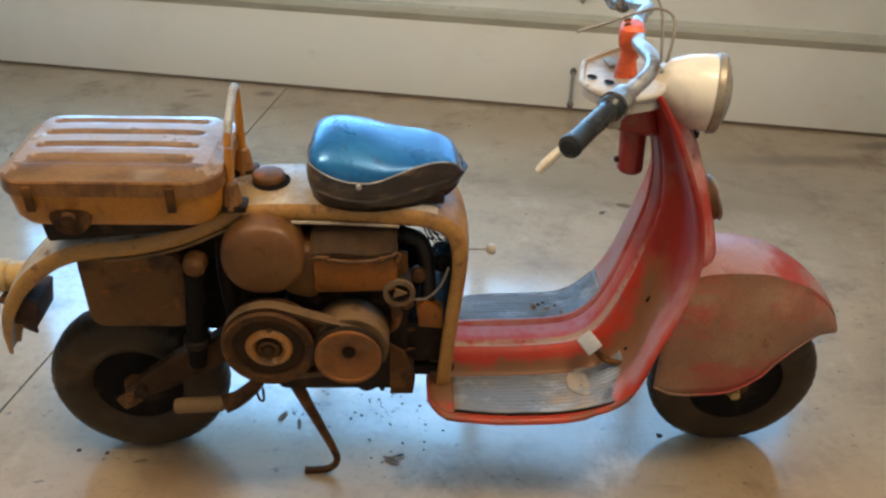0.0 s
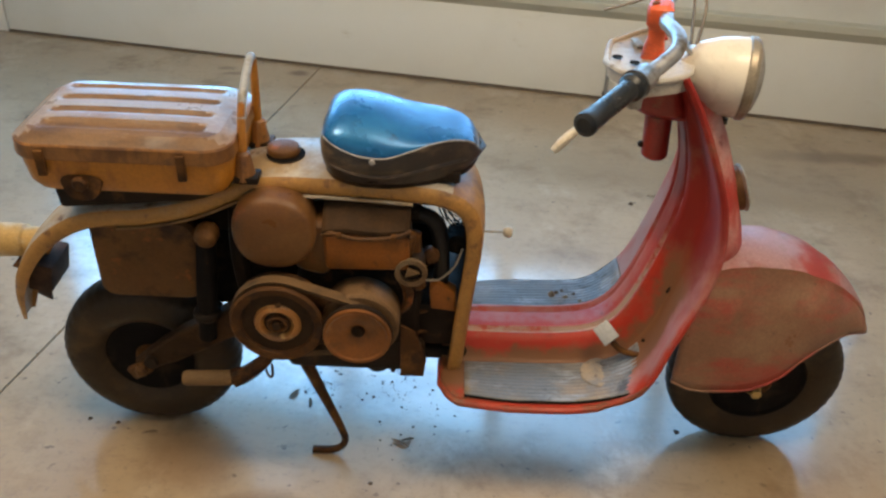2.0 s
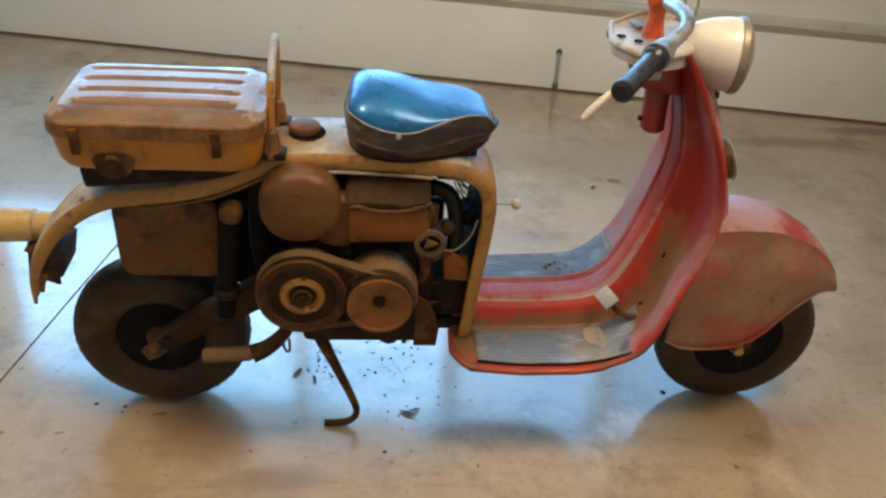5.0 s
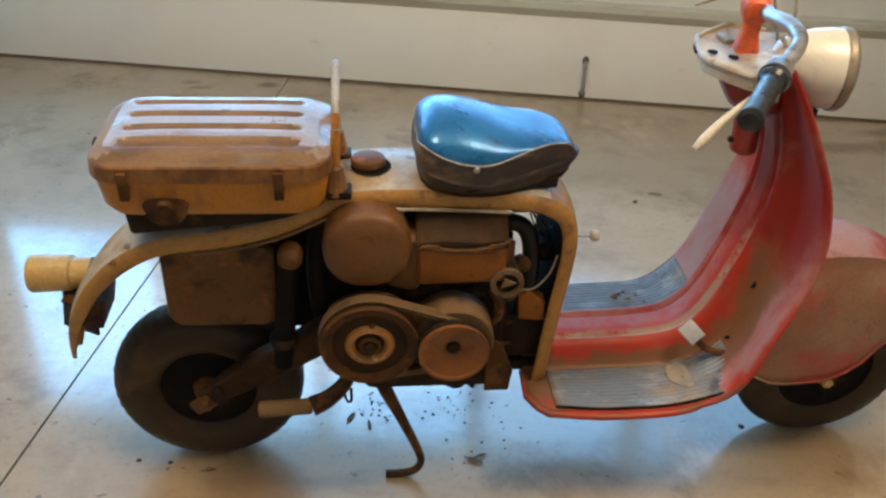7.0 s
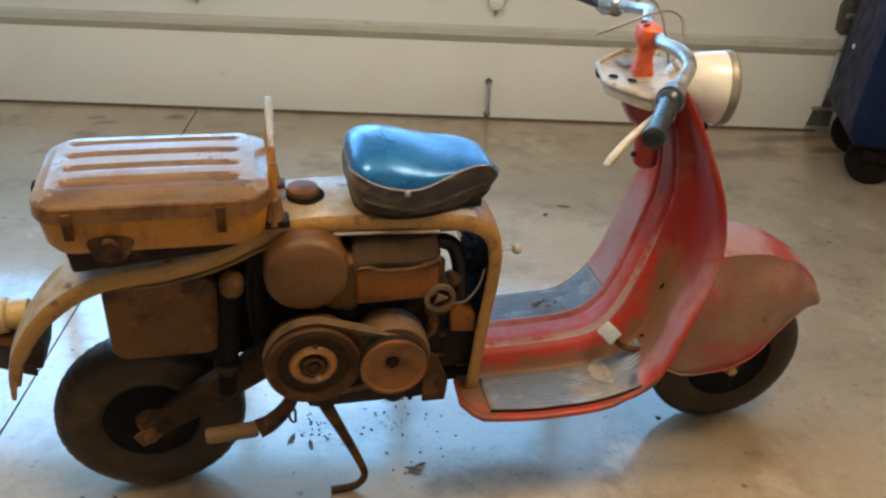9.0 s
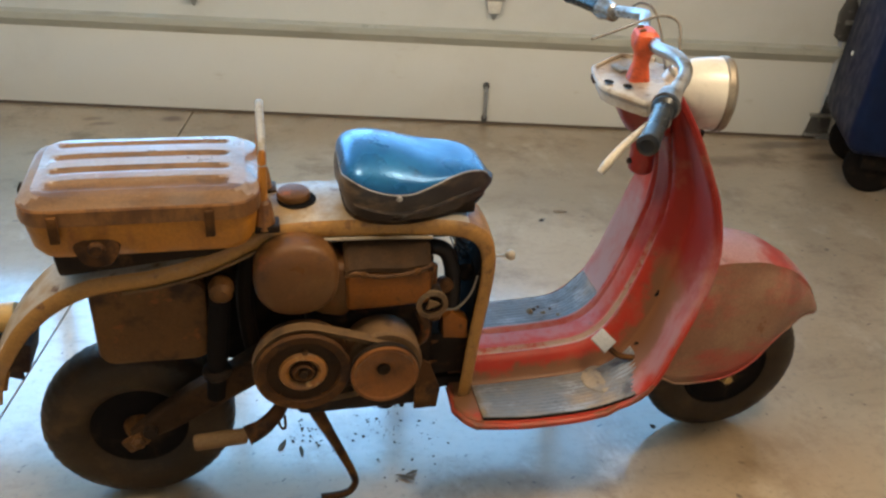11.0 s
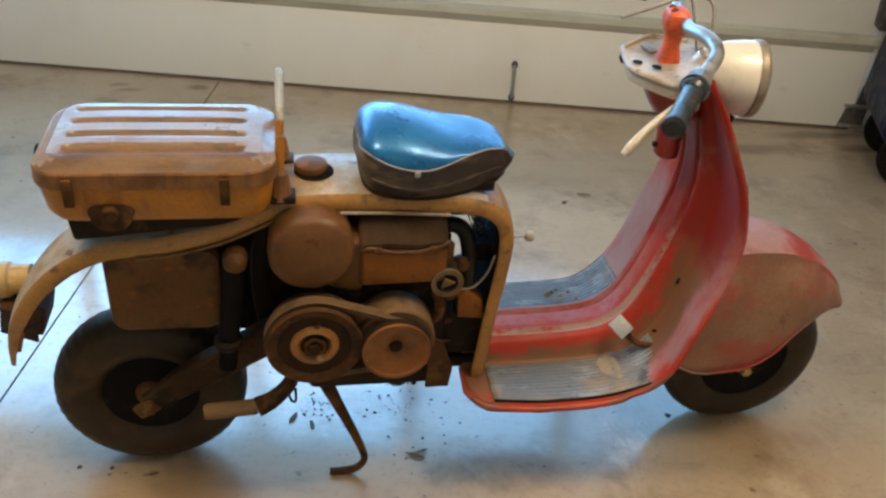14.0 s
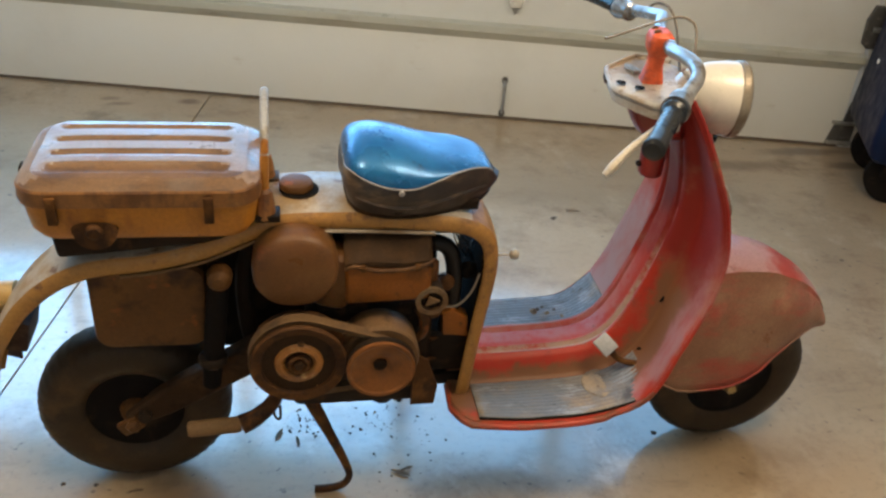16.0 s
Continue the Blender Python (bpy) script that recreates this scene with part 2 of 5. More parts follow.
M_tail = worn("yellowed_tail_lamp", (0.50, 0.31, 0.10), [((0.58, 0.46, 0.30), 12, 0.54, 0.72, None), ((0.22, 0.12, 0.04), 20, 0.56, 0.72, None)], 0.4)


def concrete():
    m, N, L, P = shader("sealed_concrete")
    co = N.new("ShaderNodeTexCoord").outputs["Object"]
    cloud = noise_node(N, L, co, 0.9, 9, 0.62)
    blot = noise_node(N, L, co, 3.6, 9, 0.68)
    drag = noise_node(N, L, co, 7, 8, 0.7, (1, 3.2, 1))
    fine = noise_node(N, L, co, 55, 6, 0.7)
    grit = noise_node(N, L, co, 240, 3, 0.6)
    c = mixed(N, L, ramp(N, L, cloud, 0.32, 0.7), (0.335, 0.24, 0.145), (0.45, 0.345, 0.235))
    c = mixed(N, L, ramp(N, L, blot, 0.46, 0.70), c, (0.23, 0.155, 0.09))
    c = mixed(N, L, ramp(N, L, noise_node(N, L, co, 2.3, 9, 0.72, (1.6, 1, 1)), 0.52, 0.72), c, (0.48, 0.38, 0.27))
    c = mixed(N, L, ramp(N, L, drag, 0.48, 0.82), c, (0.25, 0.175, 0.11))
    c = mixed(N, L, ramp(N, L, fine, 0.50, 0.80), c, (0.23, 0.175, 0.12))
    c = mixed(N, L, ramp(N, L, noise_node(N, L, co, 30, 4, 0.5), 0.66, 0.74), c, (0.14, 0.10, 0.07))
    c = mixed(N, L, ramp(N, L, grit, 0.68, 0.8), c, (0.15, 0.115, 0.085))
    # old stains: place, size, and how far along and across they run
    warp = N.new("ShaderNodeMix")
    warp.data_type = 'VECTOR'
    warp.inputs[0].default_value = 0.10
    L.new(co, warp.inputs[4])
    nz = N.new("ShaderNodeTexNoise")
    nz.inputs["Scale"].default_value, nz.inputs["Detail"].default_value = 5.0, 6
    L.new(co, nz.inputs["Vector"])
    L.new(nz.outputs["Color"], warp.inputs[5])
    for x, y, rx, ry, tone, how in STAINS:
        mp = N.new("ShaderNodeMapping")
        mp.vector_type = 'POINT'
        mp.inputs["Location"].default_value = (-(0.9 * x + 0.05) / rx, -(0.9 * y + 0.05) / ry, 0)
        mp.inputs["Scale"].default_value = (1 / rx, 1 / ry, 0)
        L.new(warp.outputs[1], mp.inputs[0])
        ln = N.new("ShaderNodeVectorMath")
        ln.operation = 'LENGTH'
        L.new(mp.outputs[0], ln.inputs[0])
        inv = ramp(N, L, ln.outputs["Value"], 1.0, 0.25)
        mul = N.new("ShaderNodeMath")
        mul.operation = 'MULTIPLY'
        mul.inputs[1].default_value = how
        L.new(inv, mul.inputs[0])
        c = mixed(N, L, mul.outputs[0], c, tone)
    L.new(c, P.inputs["Base Color"])
    r = N.new("ShaderNodeMapRange")
    r.inputs["From Min"].default_value, r.inputs["From Max"].default_value = 0.35, 0.7
    r.inputs["To Min"].default_value, r.inputs["To Max"].default_value = 0.42, 0.62
    L.new(blot, r.inputs["Value"])
    L.new(r.outputs[0], P.inputs["Roughness"])
    P.inputs["Coat Weight"].default_value, P.inputs["Coat Roughness"].default_value = 0.9, 0.20
    P.inputs["Coat IOR"].default_value = 1.9
    for noise_fac, socket, lo, hi in ((blot, "Coat Roughness", 0.08, 0.18), (drag, "Coat Weight", 1.0, 0.72)):
        g = N.new("ShaderNodeMapRange")
        g.inputs["From Min"].default_value, g.inputs["From Max"].default_value = 0.35, 0.68
        g.inputs["To Min"].default_value, g.inputs["To Max"].default_value = lo, hi
        L.new(noise_fac, g.inputs["Value"])
        L.new(g.outputs[0], P.inputs[socket])
    b = N.new("ShaderNodeBump")
    b.inputs["Strength"].default_value, b.inputs["Distance"].default_value = 0.12, 0.003
    L.new(fine, b.inputs["Height"])
    L.new(b.outputs[0], P.inputs["Normal"])
    return m


STAINS = [(-0.80, 2.60, 0.085, 0.055, (0.12, 0.055, 0.025), 0.9), (-1.18, 2.63, 0.07, 0.04, (0.15, 0.09, 0.05), 0.6), (-1.11, 2.55, 0.08, 0.03, (0.15, 0.09, 0.05), 0.6), (1.66, 1.80, 0.42, 0.09, (0.15, 0.085, 0.045), 0.8), (2.20, 1.98, 0.30, 0.07, (0.11, 0.06, 0.03), 0.85), (2.31, 1.80, 0.14, 0.06, (0.11, 0.06, 0.03), 0.8),
          (0.45, 1.6, 0.5, 0.25, (0.28, 0.2, 0.12), 0.5), (1.1, 1.55, 0.75, 0.42, (0.24, 0.165, 0.10), 0.5), (-0.18, 0.13, 0.20, 0.12, (0.13, 0.09, 0.06), 0.6), (-0.33, 0.15, 0.06, 0.06, (0.08, 0.055, 0.04), 0.7), (-0.10, 0.17, 0.11, 0.07, (0.08, 0.055, 0.04), 0.6), (-0.58, -0.12, 0.16, 0.12, (0.24, 0.14, 0.07), 0.7), (0.9, -0.12, 0.3, 0.2, (0.33, 0.21, 0.11), 0.5), (-0.42, -0.28, 0.14, 0.06, (0.20, 0.12, 0.06), 0.6)]


def shield_material():
    """Red paint chalked to pink on the tunnel and the wings, with brown dirt in the valley beside the tunnel. Upper
    shade and a ridge highlight are painted in.
    """
    m, N, L, P = shader("chalked_red_shield_paint")
    co = N.new("ShaderNodeTexCoord").outputs["Object"]
    sep = N.new("ShaderNodeSeparateXYZ")
    L.new(co, sep.inputs[0])
    wob = noise_node(N, L, co, 9, 6, 0.65)
    rag = noise_node(N, L, co, 26, 6, 0.7)

    def math_node(op, a, b):
        n = N.new("ShaderNodeMath")
        n.operation = op
        for sock, v in zip(n.inputs, (a, b)):
            if isinstance(v, float):
                sock.default_value = v
            else:
                L.new(v, sock)
        return n.outputs[0]

    off = math_node('ADD', math_node('MULTIPLY', math_node('SUBTRACT', wob, 0.5), 0.14), math_node('MULTIPLY', math_node('SUBTRACT', rag, 0.5), 0.05))
    y = math_node('ADD', sep.outputs[1], math_node('MULTIPLY', off, 0.45))
    z = math_node('ADD', sep.outputs[2], math_node('MULTIPLY', off, 2.5))

    def zone(*steps):
        out = None
        for v, lo, hi in steps:
            r = ramp(N, L, v, lo, hi)
            out = r if out is None else math_node('MULTIPLY', out, r)
        return out

    c = mixed(N, L, ramp(N, L, noise_node(N, L, co, 12, 8, 0.65), 0.55, 0.75), (0.46, 0.032, 0.013), (0.27, 0.02, 0.012))
    # deeper red higher up: the shade in the shield's hollow as colour
    c = mixed(N, L, zone((z, 0.46, 0.60), (y, 0.10, 0.05)), c, (0.25, 0.013, 0.008))
    c = mixed(N, L, zone((noise_node(N, L, co, 6.5, 8, 0.68), 0.48, 0.72), (rag, 0.2, 0.7)), c, (0.31, 0.115, 0.07))
    c = mixed(N, L, zone((y, 0.068, 0.095), (z, 0.68, 0.50), (noise_node(N, L, co, 7, 6, 0.6, (1, 1, 0.5)), 0.22, 0.52)), c, (0.39, 0.25, 0.25))
    c = mixed(N, L, zone((y, -0.020, 0.004), (y, 0.068, 0.050), (z, 0.60, 0.40), (rag, 0.28, 0.6)), c, (0.45, 0.135, 0.115))
    # thin pale line paints the highlight along the tunnel's ridge
    c = mixed(N, L, zone((sep.outputs[1], -0.046, -0.038), (sep.outputs[1], -0.020, -0.029), (z, 0.62, 0.46), (rag, 0.30, 0.55)), c, (0.50, 0.36, 0.29))
    c = mixed(N, L, zone((y, -0.066, -0.078), (y, -0.192, -0.150), (z, 0.64, 0.47)), c, (0.22, 0.095, 0.042))
    c = mixed(N, L, zone((y, -0.150, -0.176), (y, -0.236, -0.210), (z, 0.70, 0.48), (sep.outputs[2], 0.285, 0.315), (noise_node(N, L, co, 11, 5, 0.55, (1, 1, 0.45)), 0.32, 0.54)), c, (0.43, 0.20, 0.19))
    c = mixed(N, L, zone((y, 0.03, 0.06), (z, 0.30, 0.27)), c, (0.27, 0.15, 0.08))
    c = mixed(N, L, zone((rag, 0.64, 0.72)), c, (0.17, 0.05, 0.025))
    c = mixed(N, L, zone((sep.outputs[0], 0.13, 0.0), (z, 0.30, 0.24), (rag, 0.25, 0.6)), c, (0.19, 0.095, 0.042))
    c = mixed(N, L, 0.17, c, (0.04, 0.015, 0.008))
    L.new(c, P.inputs["Base Color"])
    P.inputs["Specular IOR Level"].default_value = 0.3
    r = N.new("ShaderNodeMapRange")
    r.inputs["To Min"].default_value, r.inputs["To Max"].default_value = 0.34, 0.62
    L.new(wob, r.inputs["Value"])
    L.new(r.outputs[0], P.inputs["Roughness"])
    b = N.new("ShaderNodeBump")
    b.inputs["Strength"].default_value, b.inputs["Distance"].default_value = 0.12, 0.002
    L.new(rag, b.inputs["Height"])
    L.new(b.outputs[0], P.inputs["Normal"])
    return m


M_shield = shield_material()
M_floor = concrete()

# ---- builders ----


def part(name, bm, material, parent=None, label="", smooth=True):
    """Links a bmesh as one mesh object, under a thing or a part."""
    mesh = bpy.data.meshes.new(name)
    bmesh.ops.recalc_face_normals(bm, faces=bm.faces)
    bm.to_mesh(mesh)
    bm.free()
    for one in (material if isinstance(material, (list, tuple)) else (material,)):
        mesh.materials.append(one)
    if smooth:
        for p in mesh.polygons:
            p.use_smooth = True
        mesh.set_sharp_from_angle(angle=radians(28))
    ob = new(name, mesh)
    if parent is not None:
        ob.parent = parent
    if label:
        ob["label"] = label
    return ob


def spline(points, steps=8):
    """Points along a smooth curve through the given ones."""
    P = [Vector(p) for p in points]
    P = [2 * P[0] - P[1]] + P + [2 * P[-1] - P[-2]]
    out = []
    for a, b, c, d in zip(P, P[1:], P[2:], P[3:]):
        for k in range(steps):
            t = k / steps
            out.append(0.5 * (2 * b + (c - a) * t + (2 * a - 5 * b + 4 * c - d) * t * t + (3 * b - a - 3 * c + d) * t ** 3))
    return out + [P[-2]]


def loft(rings, closed=True, caps=True, bm=None, mat=0):
    """Skin over rings of points; closed: each ring closes on itself."""
    bm = bm or bmesh.new()
    V = [[bm.verts.new(p) for p in ring] for ring in rings]
    n = len(V[0])
    for a, b in zip(V, V[1:]):
        for k in range(n if closed else n - 1):
            f = bm.faces.new((a[k], a[(k + 1) % n], b[(k + 1) % n], b[k]))
            f.material_index = mat
    if caps and closed:
        for ring in (V[0][::-1], V[-1]):
            bm.faces.new(ring).material_index = mat
    return bm


def tube(points, radius, sides=10, bm=None, steps=0, mat=0):
    """A round bar along points; radius: one number or one for each given point."""
    pts = [Vector(p) for p in points]
    rad = radius if isinstance(radius, (list, tuple)) else [radius] * len(pts)
    if steps:
        fine = spline(pts, steps)
        rad = [rad[min(int(k / steps), len(rad) - 1)] * (1 - k / steps % 1) + rad[min(int(k / steps) + 1, len(rad) - 1)] * (k / steps % 1) for k in range(len(fine))]
        pts = fine
    rings, up = [], None
    for k, p in enumerate(pts):
        d = (pts[min(k + 1, len(pts) - 1)] - pts[max(k - 1, 0)]).normalized()
        if up is None:
            up = d.orthogonal().normalized()
        up = (up - d * up.dot(d)).normalized()
        side = d.cross(up)
        rings.append([p + rad[k] * (math.cos(a) * up + math.sin(a) * side) for a in (2 * math.pi * i / sides for i in range(sides))])
    return loft(rings, bm=bm, mat=mat)


def lathe(profile, centre, axis=(0, 1, 0), sides=48, bm=None, squash=None, closed=False, mat=0):
    """Turns a profile of (along, radius) about an axis through centre. squash(angle): a factor for the radius."""
    axis = Vector(axis).normalized()
    u = axis.cross(Vector((0, 0, 1)))
    u = u.normalized() if u.length > 0.1 else Vector((1, 0, 0))
    v = axis.cross(u)
    c = Vector(centre)
    rings = []
    for h, r in profile:
        rings.append([c + axis * h + (r * (squash(2 * math.pi * i / sides) if squash else 1)) * (math.cos(2 * math.pi * i / sides) * u + math.sin(2 * math.pi * i / sides) * v) for i in range(sides)])
    if closed:
        rings.append(rings[0])
    bm = loft(rings, caps=not closed, bm=bm, mat=mat)
    if closed:
        bmesh.ops.remove_doubles(bm, verts=bm.verts, dist=1e-6)
    return bm


def block(size, m=None, bevel=0.004, segments=2, bm=None, taper=1.0):
    """A bevelled box of that size about its middle, then moved by m. taper: the top's size to the bottom's."""
    own = bmesh.new()
    bmesh.ops.create_cube(own, size=1)
    for v in own.verts:
        k = taper if v.co.z > 0 else 1
        v.co = Vector((v.co.x * size[0] * k, v.co.y * size[1] * k, v.co.z * size[2]))
    if bevel:
        bmesh.ops.bevel(own, geom=own.edges[:], offset=bevel, segments=segments, affect='EDGES', profile=0.5)
    if m is not None:
        own.transform(m)
    if bm is None:
        return own
    tmp = bpy.data.meshes.new("tmp")
    own.to_mesh(tmp)
    own.free()
    bm.from_mesh(tmp)
    bpy.data.meshes.remove(tmp)
    return bm


def outline(points, depth, m=None, bevel=0.003, segments=2):
    """A plate with the outline of points (x, y), depth thick along z, its rim bevelled, then moved by m."""
    bm = bmesh.new()
    low = [bm.verts.new((x, y, 0)) for x, y in points]
    top = [bm.verts.new((x, y, depth)) for x, y in points]
    n = len(points)
    bm.faces.new(low[::-1])
    lid = bm.faces.new(top)
    for k in range(n):
        bm.faces.new((low[k], low[(k + 1) % n], top[(k + 1) % n], top[k]))
    if bevel:
        bmesh.ops.bevel(bm, geom=list(lid.edges), offset=bevel, segments=segments, affect='EDGES', profile=0.5)
    if m is not None:
        bm.transform(m)
    return bm


def sheet(grid, thick, parent, name, material, label="", mats=None):
    """A sheet of metal over a grid of points, with its thickness."""
    bm = bmesh.new()
    V = [[bm.verts.new(p) for p in row] for row in grid]
    for i in range(len(V) - 1):
        for j in range(len(V[0]) - 1):
            f = bm.faces.new((V[i][j], V[i][j + 1], V[i + 1][j + 1], V[i + 1][j]))
            if mats:
                f.material_index = mats(i, j)
    ob = part(name, bm, material, parent, label)
    mod = ob.modifiers.new("thickness", 'SOLIDIFY')
    mod.thickness, mod.offset = thick, -1
    return ob


def interp(x, xs, ys):
    return float(np.interp(x, xs, ys))


# ---- the large structure ----


def at_room(bm, m=None):
    bm.transform(ROOM @ (m or Matrix()))
    return bm


floor = tagged(new("floor"), "dusty sealed concrete garage floor with a cut joint", "floor", kind="structure")
# the two slabs meet at a sawn joint
j0, j1 = Vector((-1.096, 0.178)), Vector((-0.724, 2.607))
jd = (j1 - j0).normalized()
jn = Vector((jd.y, -jd.x))
for side, far in ((1, 7.0), (-1, -7.0)):
    a, b = j0 - 9 * jd + side * 0.003 * jn, j0 + 9 * jd + side * 0.003 * jn
    pts = [a, b, b + far * jn, a + far * jn]
    if side < 0:
        pts = pts[::-1]
    bm = outline([(p.x, p.y) for p in pts], 0.1, pose(0, 0, -0.1), 0)
    part("slab", bm, M_floor, floor, smooth=False)
part("joint_filler", outline([tuple(j0 - 9 * jd + 0.02 * jn), tuple(j0 + 9 * jd + 0.02 * jn), tuple(j0 + 9 * jd - 0.02 * jn), tuple(j0 - 9 * jd - 0.02 * jn)][::-1], 0.02, pose(0, 0, -0.032), 0), M_black, floor, "dirt in the joint")

# garage door: sections with struts, hinges, a lift handle
garage_door = tagged(new("garage_door"), "closed off-white sectional garage door with galvanised hinges", "garage door", kind="structure")
D0, D1 = -3.3, 1.755
for z0, z1 in ((0.012, 0.467), (0.473, 0.937)):
    part("door_section", at_room(block((D1 - D0, 0.045, z1 - z0), pose((D0 + D1) / 2, 0.0225, (z0 + z1) / 2), 0.004)), M_door, garage_door)
# glazed upper sections: stiles and rails round five openings
bm = bmesh.new()
openings = [(-3.175 + 0.95 * k, -2.325 + 0.95 * k) for k in range(5)]
edges_s = [D0] + [v for o in openings for v in o] + [D1]
for k in range(0, len(edges_s), 2):
    block((edges_s[k + 1] - edges_s[k], 0.045, 1.414), pose((edges_s[k] + edges_s[k + 1]) / 2, 0.0225, 1.65), 0.003, bm=bm)
for o in openings:
    block((o[1] - o[0], 0.045, 0.08), pose((o[0] + o[1]) / 2, 0.0225, 0.983), 0.003, bm=bm)
    block((o[1] - o[0], 0.045, 0.065), pose((o[0] + o[1]) / 2, 0.0225, 2.3245), 0.003, bm=bm)
part("glazed_section", at_room(bm), M_door, garage_door)
part("bottom_seal", at_room(block((D1 - D0, 0.05, 0.014), pose((D0 + D1) / 2, 0.022, 0.007), 0.003)), M_seal, garage_door, "brown-grey rubber bottom seal")
# the strut along the top of each section: a lip above and a shaded step below
for z in (0.47, 0.94):
    prof = [(0.0, -0.066), (-0.002, -0.064), (-0.005, -0.058), (-0.040, -0.028), (-0.043, -0.023), (-0.043, 0.006), (-0.040, 0.010), (0.0, 0.018)]
    rings = [[ROOM @ Vector((s, y, z - 0.008 + h)) for y, h in prof] for s in (D0, D1)]
    part("strut", loft(rings), M_strut, garage_door, "greenish grey horizontal strut")


def door_hinge(s, z, flip=False):
    h = new("hinge")
    h.parent = garage_door
    h.matrix_local = ROOM @ pose(s, 0, z, 90, 0, 0) @ Matrix.Scale(1.35, 4)
    pts = [(0.0, -0.082), (0.012, -0.06), (0.030, 0.0), (0.030, 0.05), (0.014, 0.105), (-0.014, 0.105), (-0.030, 0.05), (-0.030, 0.0), (-0.012, -0.06)]
    part("hinge_plate", outline(pts, 0.004, pose(0, 0.09, 0.001), 0.001), M_galv, h)
    part("hinge_leaf", outline([(-0.028, 0.0), (0.028, 0.0), (0.02, -0.05), (-0.02, -0.05)][::-1], 0.004, pose(0, 0.085, 0.02, -20), 0.001), M_galv, h)
    part("hinge_pin", tube([(-0.034, 0.088, 0.022), (0.034, 0.088, 0.022)], 0.007), M_galv, h)
    for x, y in ((0, 0.04), (0.016, 0.12), (-0.016, 0.12)):
        part("bolt", lathe([(0, 0.006), (0.004, 0.006), (0.006, 0.003)], (x, y, 0.005), (0, 0, 1), 8), M_dark_steel, h)
    return h


for s in (-2.83, -1.39, 0.050):
    door_hinge(s, 0.512)
# end hinge and corner bracket at the door's edge
end_hinge = new("end_hinge")
end_hinge.parent = garage_door
end_hinge.matrix_local = ROOM @ pose(1.750, 0, 0.48, 90, 0, 0)
part("hinge_plate", outline([(-0.03, 0.02), (0.0, -0.005), (0.04, -0.005), (0.05, 0.04), (0.05, 0.16), (0.03, 0.2), (-0.01, 0.2), (-0.035, 0.13)], 0.02, pose(0, 0.03, 0.001), 0.004), M_dark_steel, end_hinge)
part("roller_holder", tube([(0.0, 0.12, 0.03), (0.10, 0.12, 0.03)], 0.012), M_galv, end_hinge)
bracket = new("corner_bracket")
bracket.parent = garage_door
bracket.matrix_local = ROOM @ pose(1.765, 0, 0.0, 90, 0, 0)
part("bracket_plate", outline([(-0.075, 0.012), (0.05, 0.012), (0.05, 0.235), (-0.0, 0.235), (-0.012, 0.14), (-0.05, 0.12)], 0.012, pose(0, 0.0, 0.001), 0.003), M_dark_steel, bracket)
part("bracket_rib", block((0.12, 0.016, 0.03), pose(-0.005, 0.13, 0.016), 0.003), M_galv, bracket)
part("bracket_foot", block((0.13, 0.016, 0.03), pose(-0.01, 0.028, 0.016), 0.003), M_galv, bracket)
part("door_track", at_room(block((0.018, 0.05, 2.4), pose(1.850, -0.03, 1.2), 0.003)), M_galv, garage_door, "galvanised vertical roller track")

# lift handle near the foot of the door
lift_handle = new("lift_handle")
lift_handle.parent = garage_door
lift_handle.matrix_local = ROOM @ pose(0.040, 0, 0.115, 90, 0, 0)
part("grip_bar", tube([(0, 0.078, 0.004), (0, 0.066, 0.026), (0, 0.0, 0.034), (0, -0.066, 0.026), (0, -0.078, 0.004)], [0.009, 0.009, 0.008, 0.009, 0.009], 10, steps=5), M_pedal, lift_handle, "worn steel grip bar")
for y in (0.084, -0.084):
    part("foot", outline([(0.016 * math.cos(a), y + 0.02 * math.sin(a)) for a in (2 * math.pi * k / 14 for k in range(14))], 0.008, None, 0.003), M_dark_steel, lift_handle)

# walls and ceiling that close the garage
def wall(name, x0, x1, y0, y1, z0, z1, material=M_wall, label="plain white painted garage wall"):
    return tagged(part(name, at_room(block((x1 - x0, y1 - y0, z1 - z0), pose((x0 + x1) / 2, (y0 + y1) / 2, (z0 + z1) / 2), 0)), material, None), label, "wall", kind="structure")


wall("wall_north_left", -4.4, D0 - 0.01, 0.0, 0.15, 0, 2.7)
wall("wall_north_right", 1.775, 3.4, 0.0, 0.15, 0, 2.7)
wall("wall_north_top", D0 - 0.01, 1.775, 0.0, 0.15, 2.365, 2.7)
wall("wall_west", -4.55, -4.4, -6.6, 0.15, 0, 2.7)
wall("wall_east", 3.4, 3.55, -6.6, 0.15, 0, 2.7)
wall("wall_south", -4.4, 3.4, -6.6, -6.45, 0, 2.7)
tagged(part("ceiling", at_room(block((8.1, 6.9, 0.12), pose(-0.5, -3.25, 2.76), 0)), M_wall, None), "plain white garage ceiling", "ceiling", kind="structure")

# ---- the scooter ----
scooter = tagged(new("motor_scooter"), "old rusty red and ochre motor scooter with blue saddle", "scooter")
scooter.matrix_world = pose(0, 0.03, 0.010, 4.7, 0, 0)


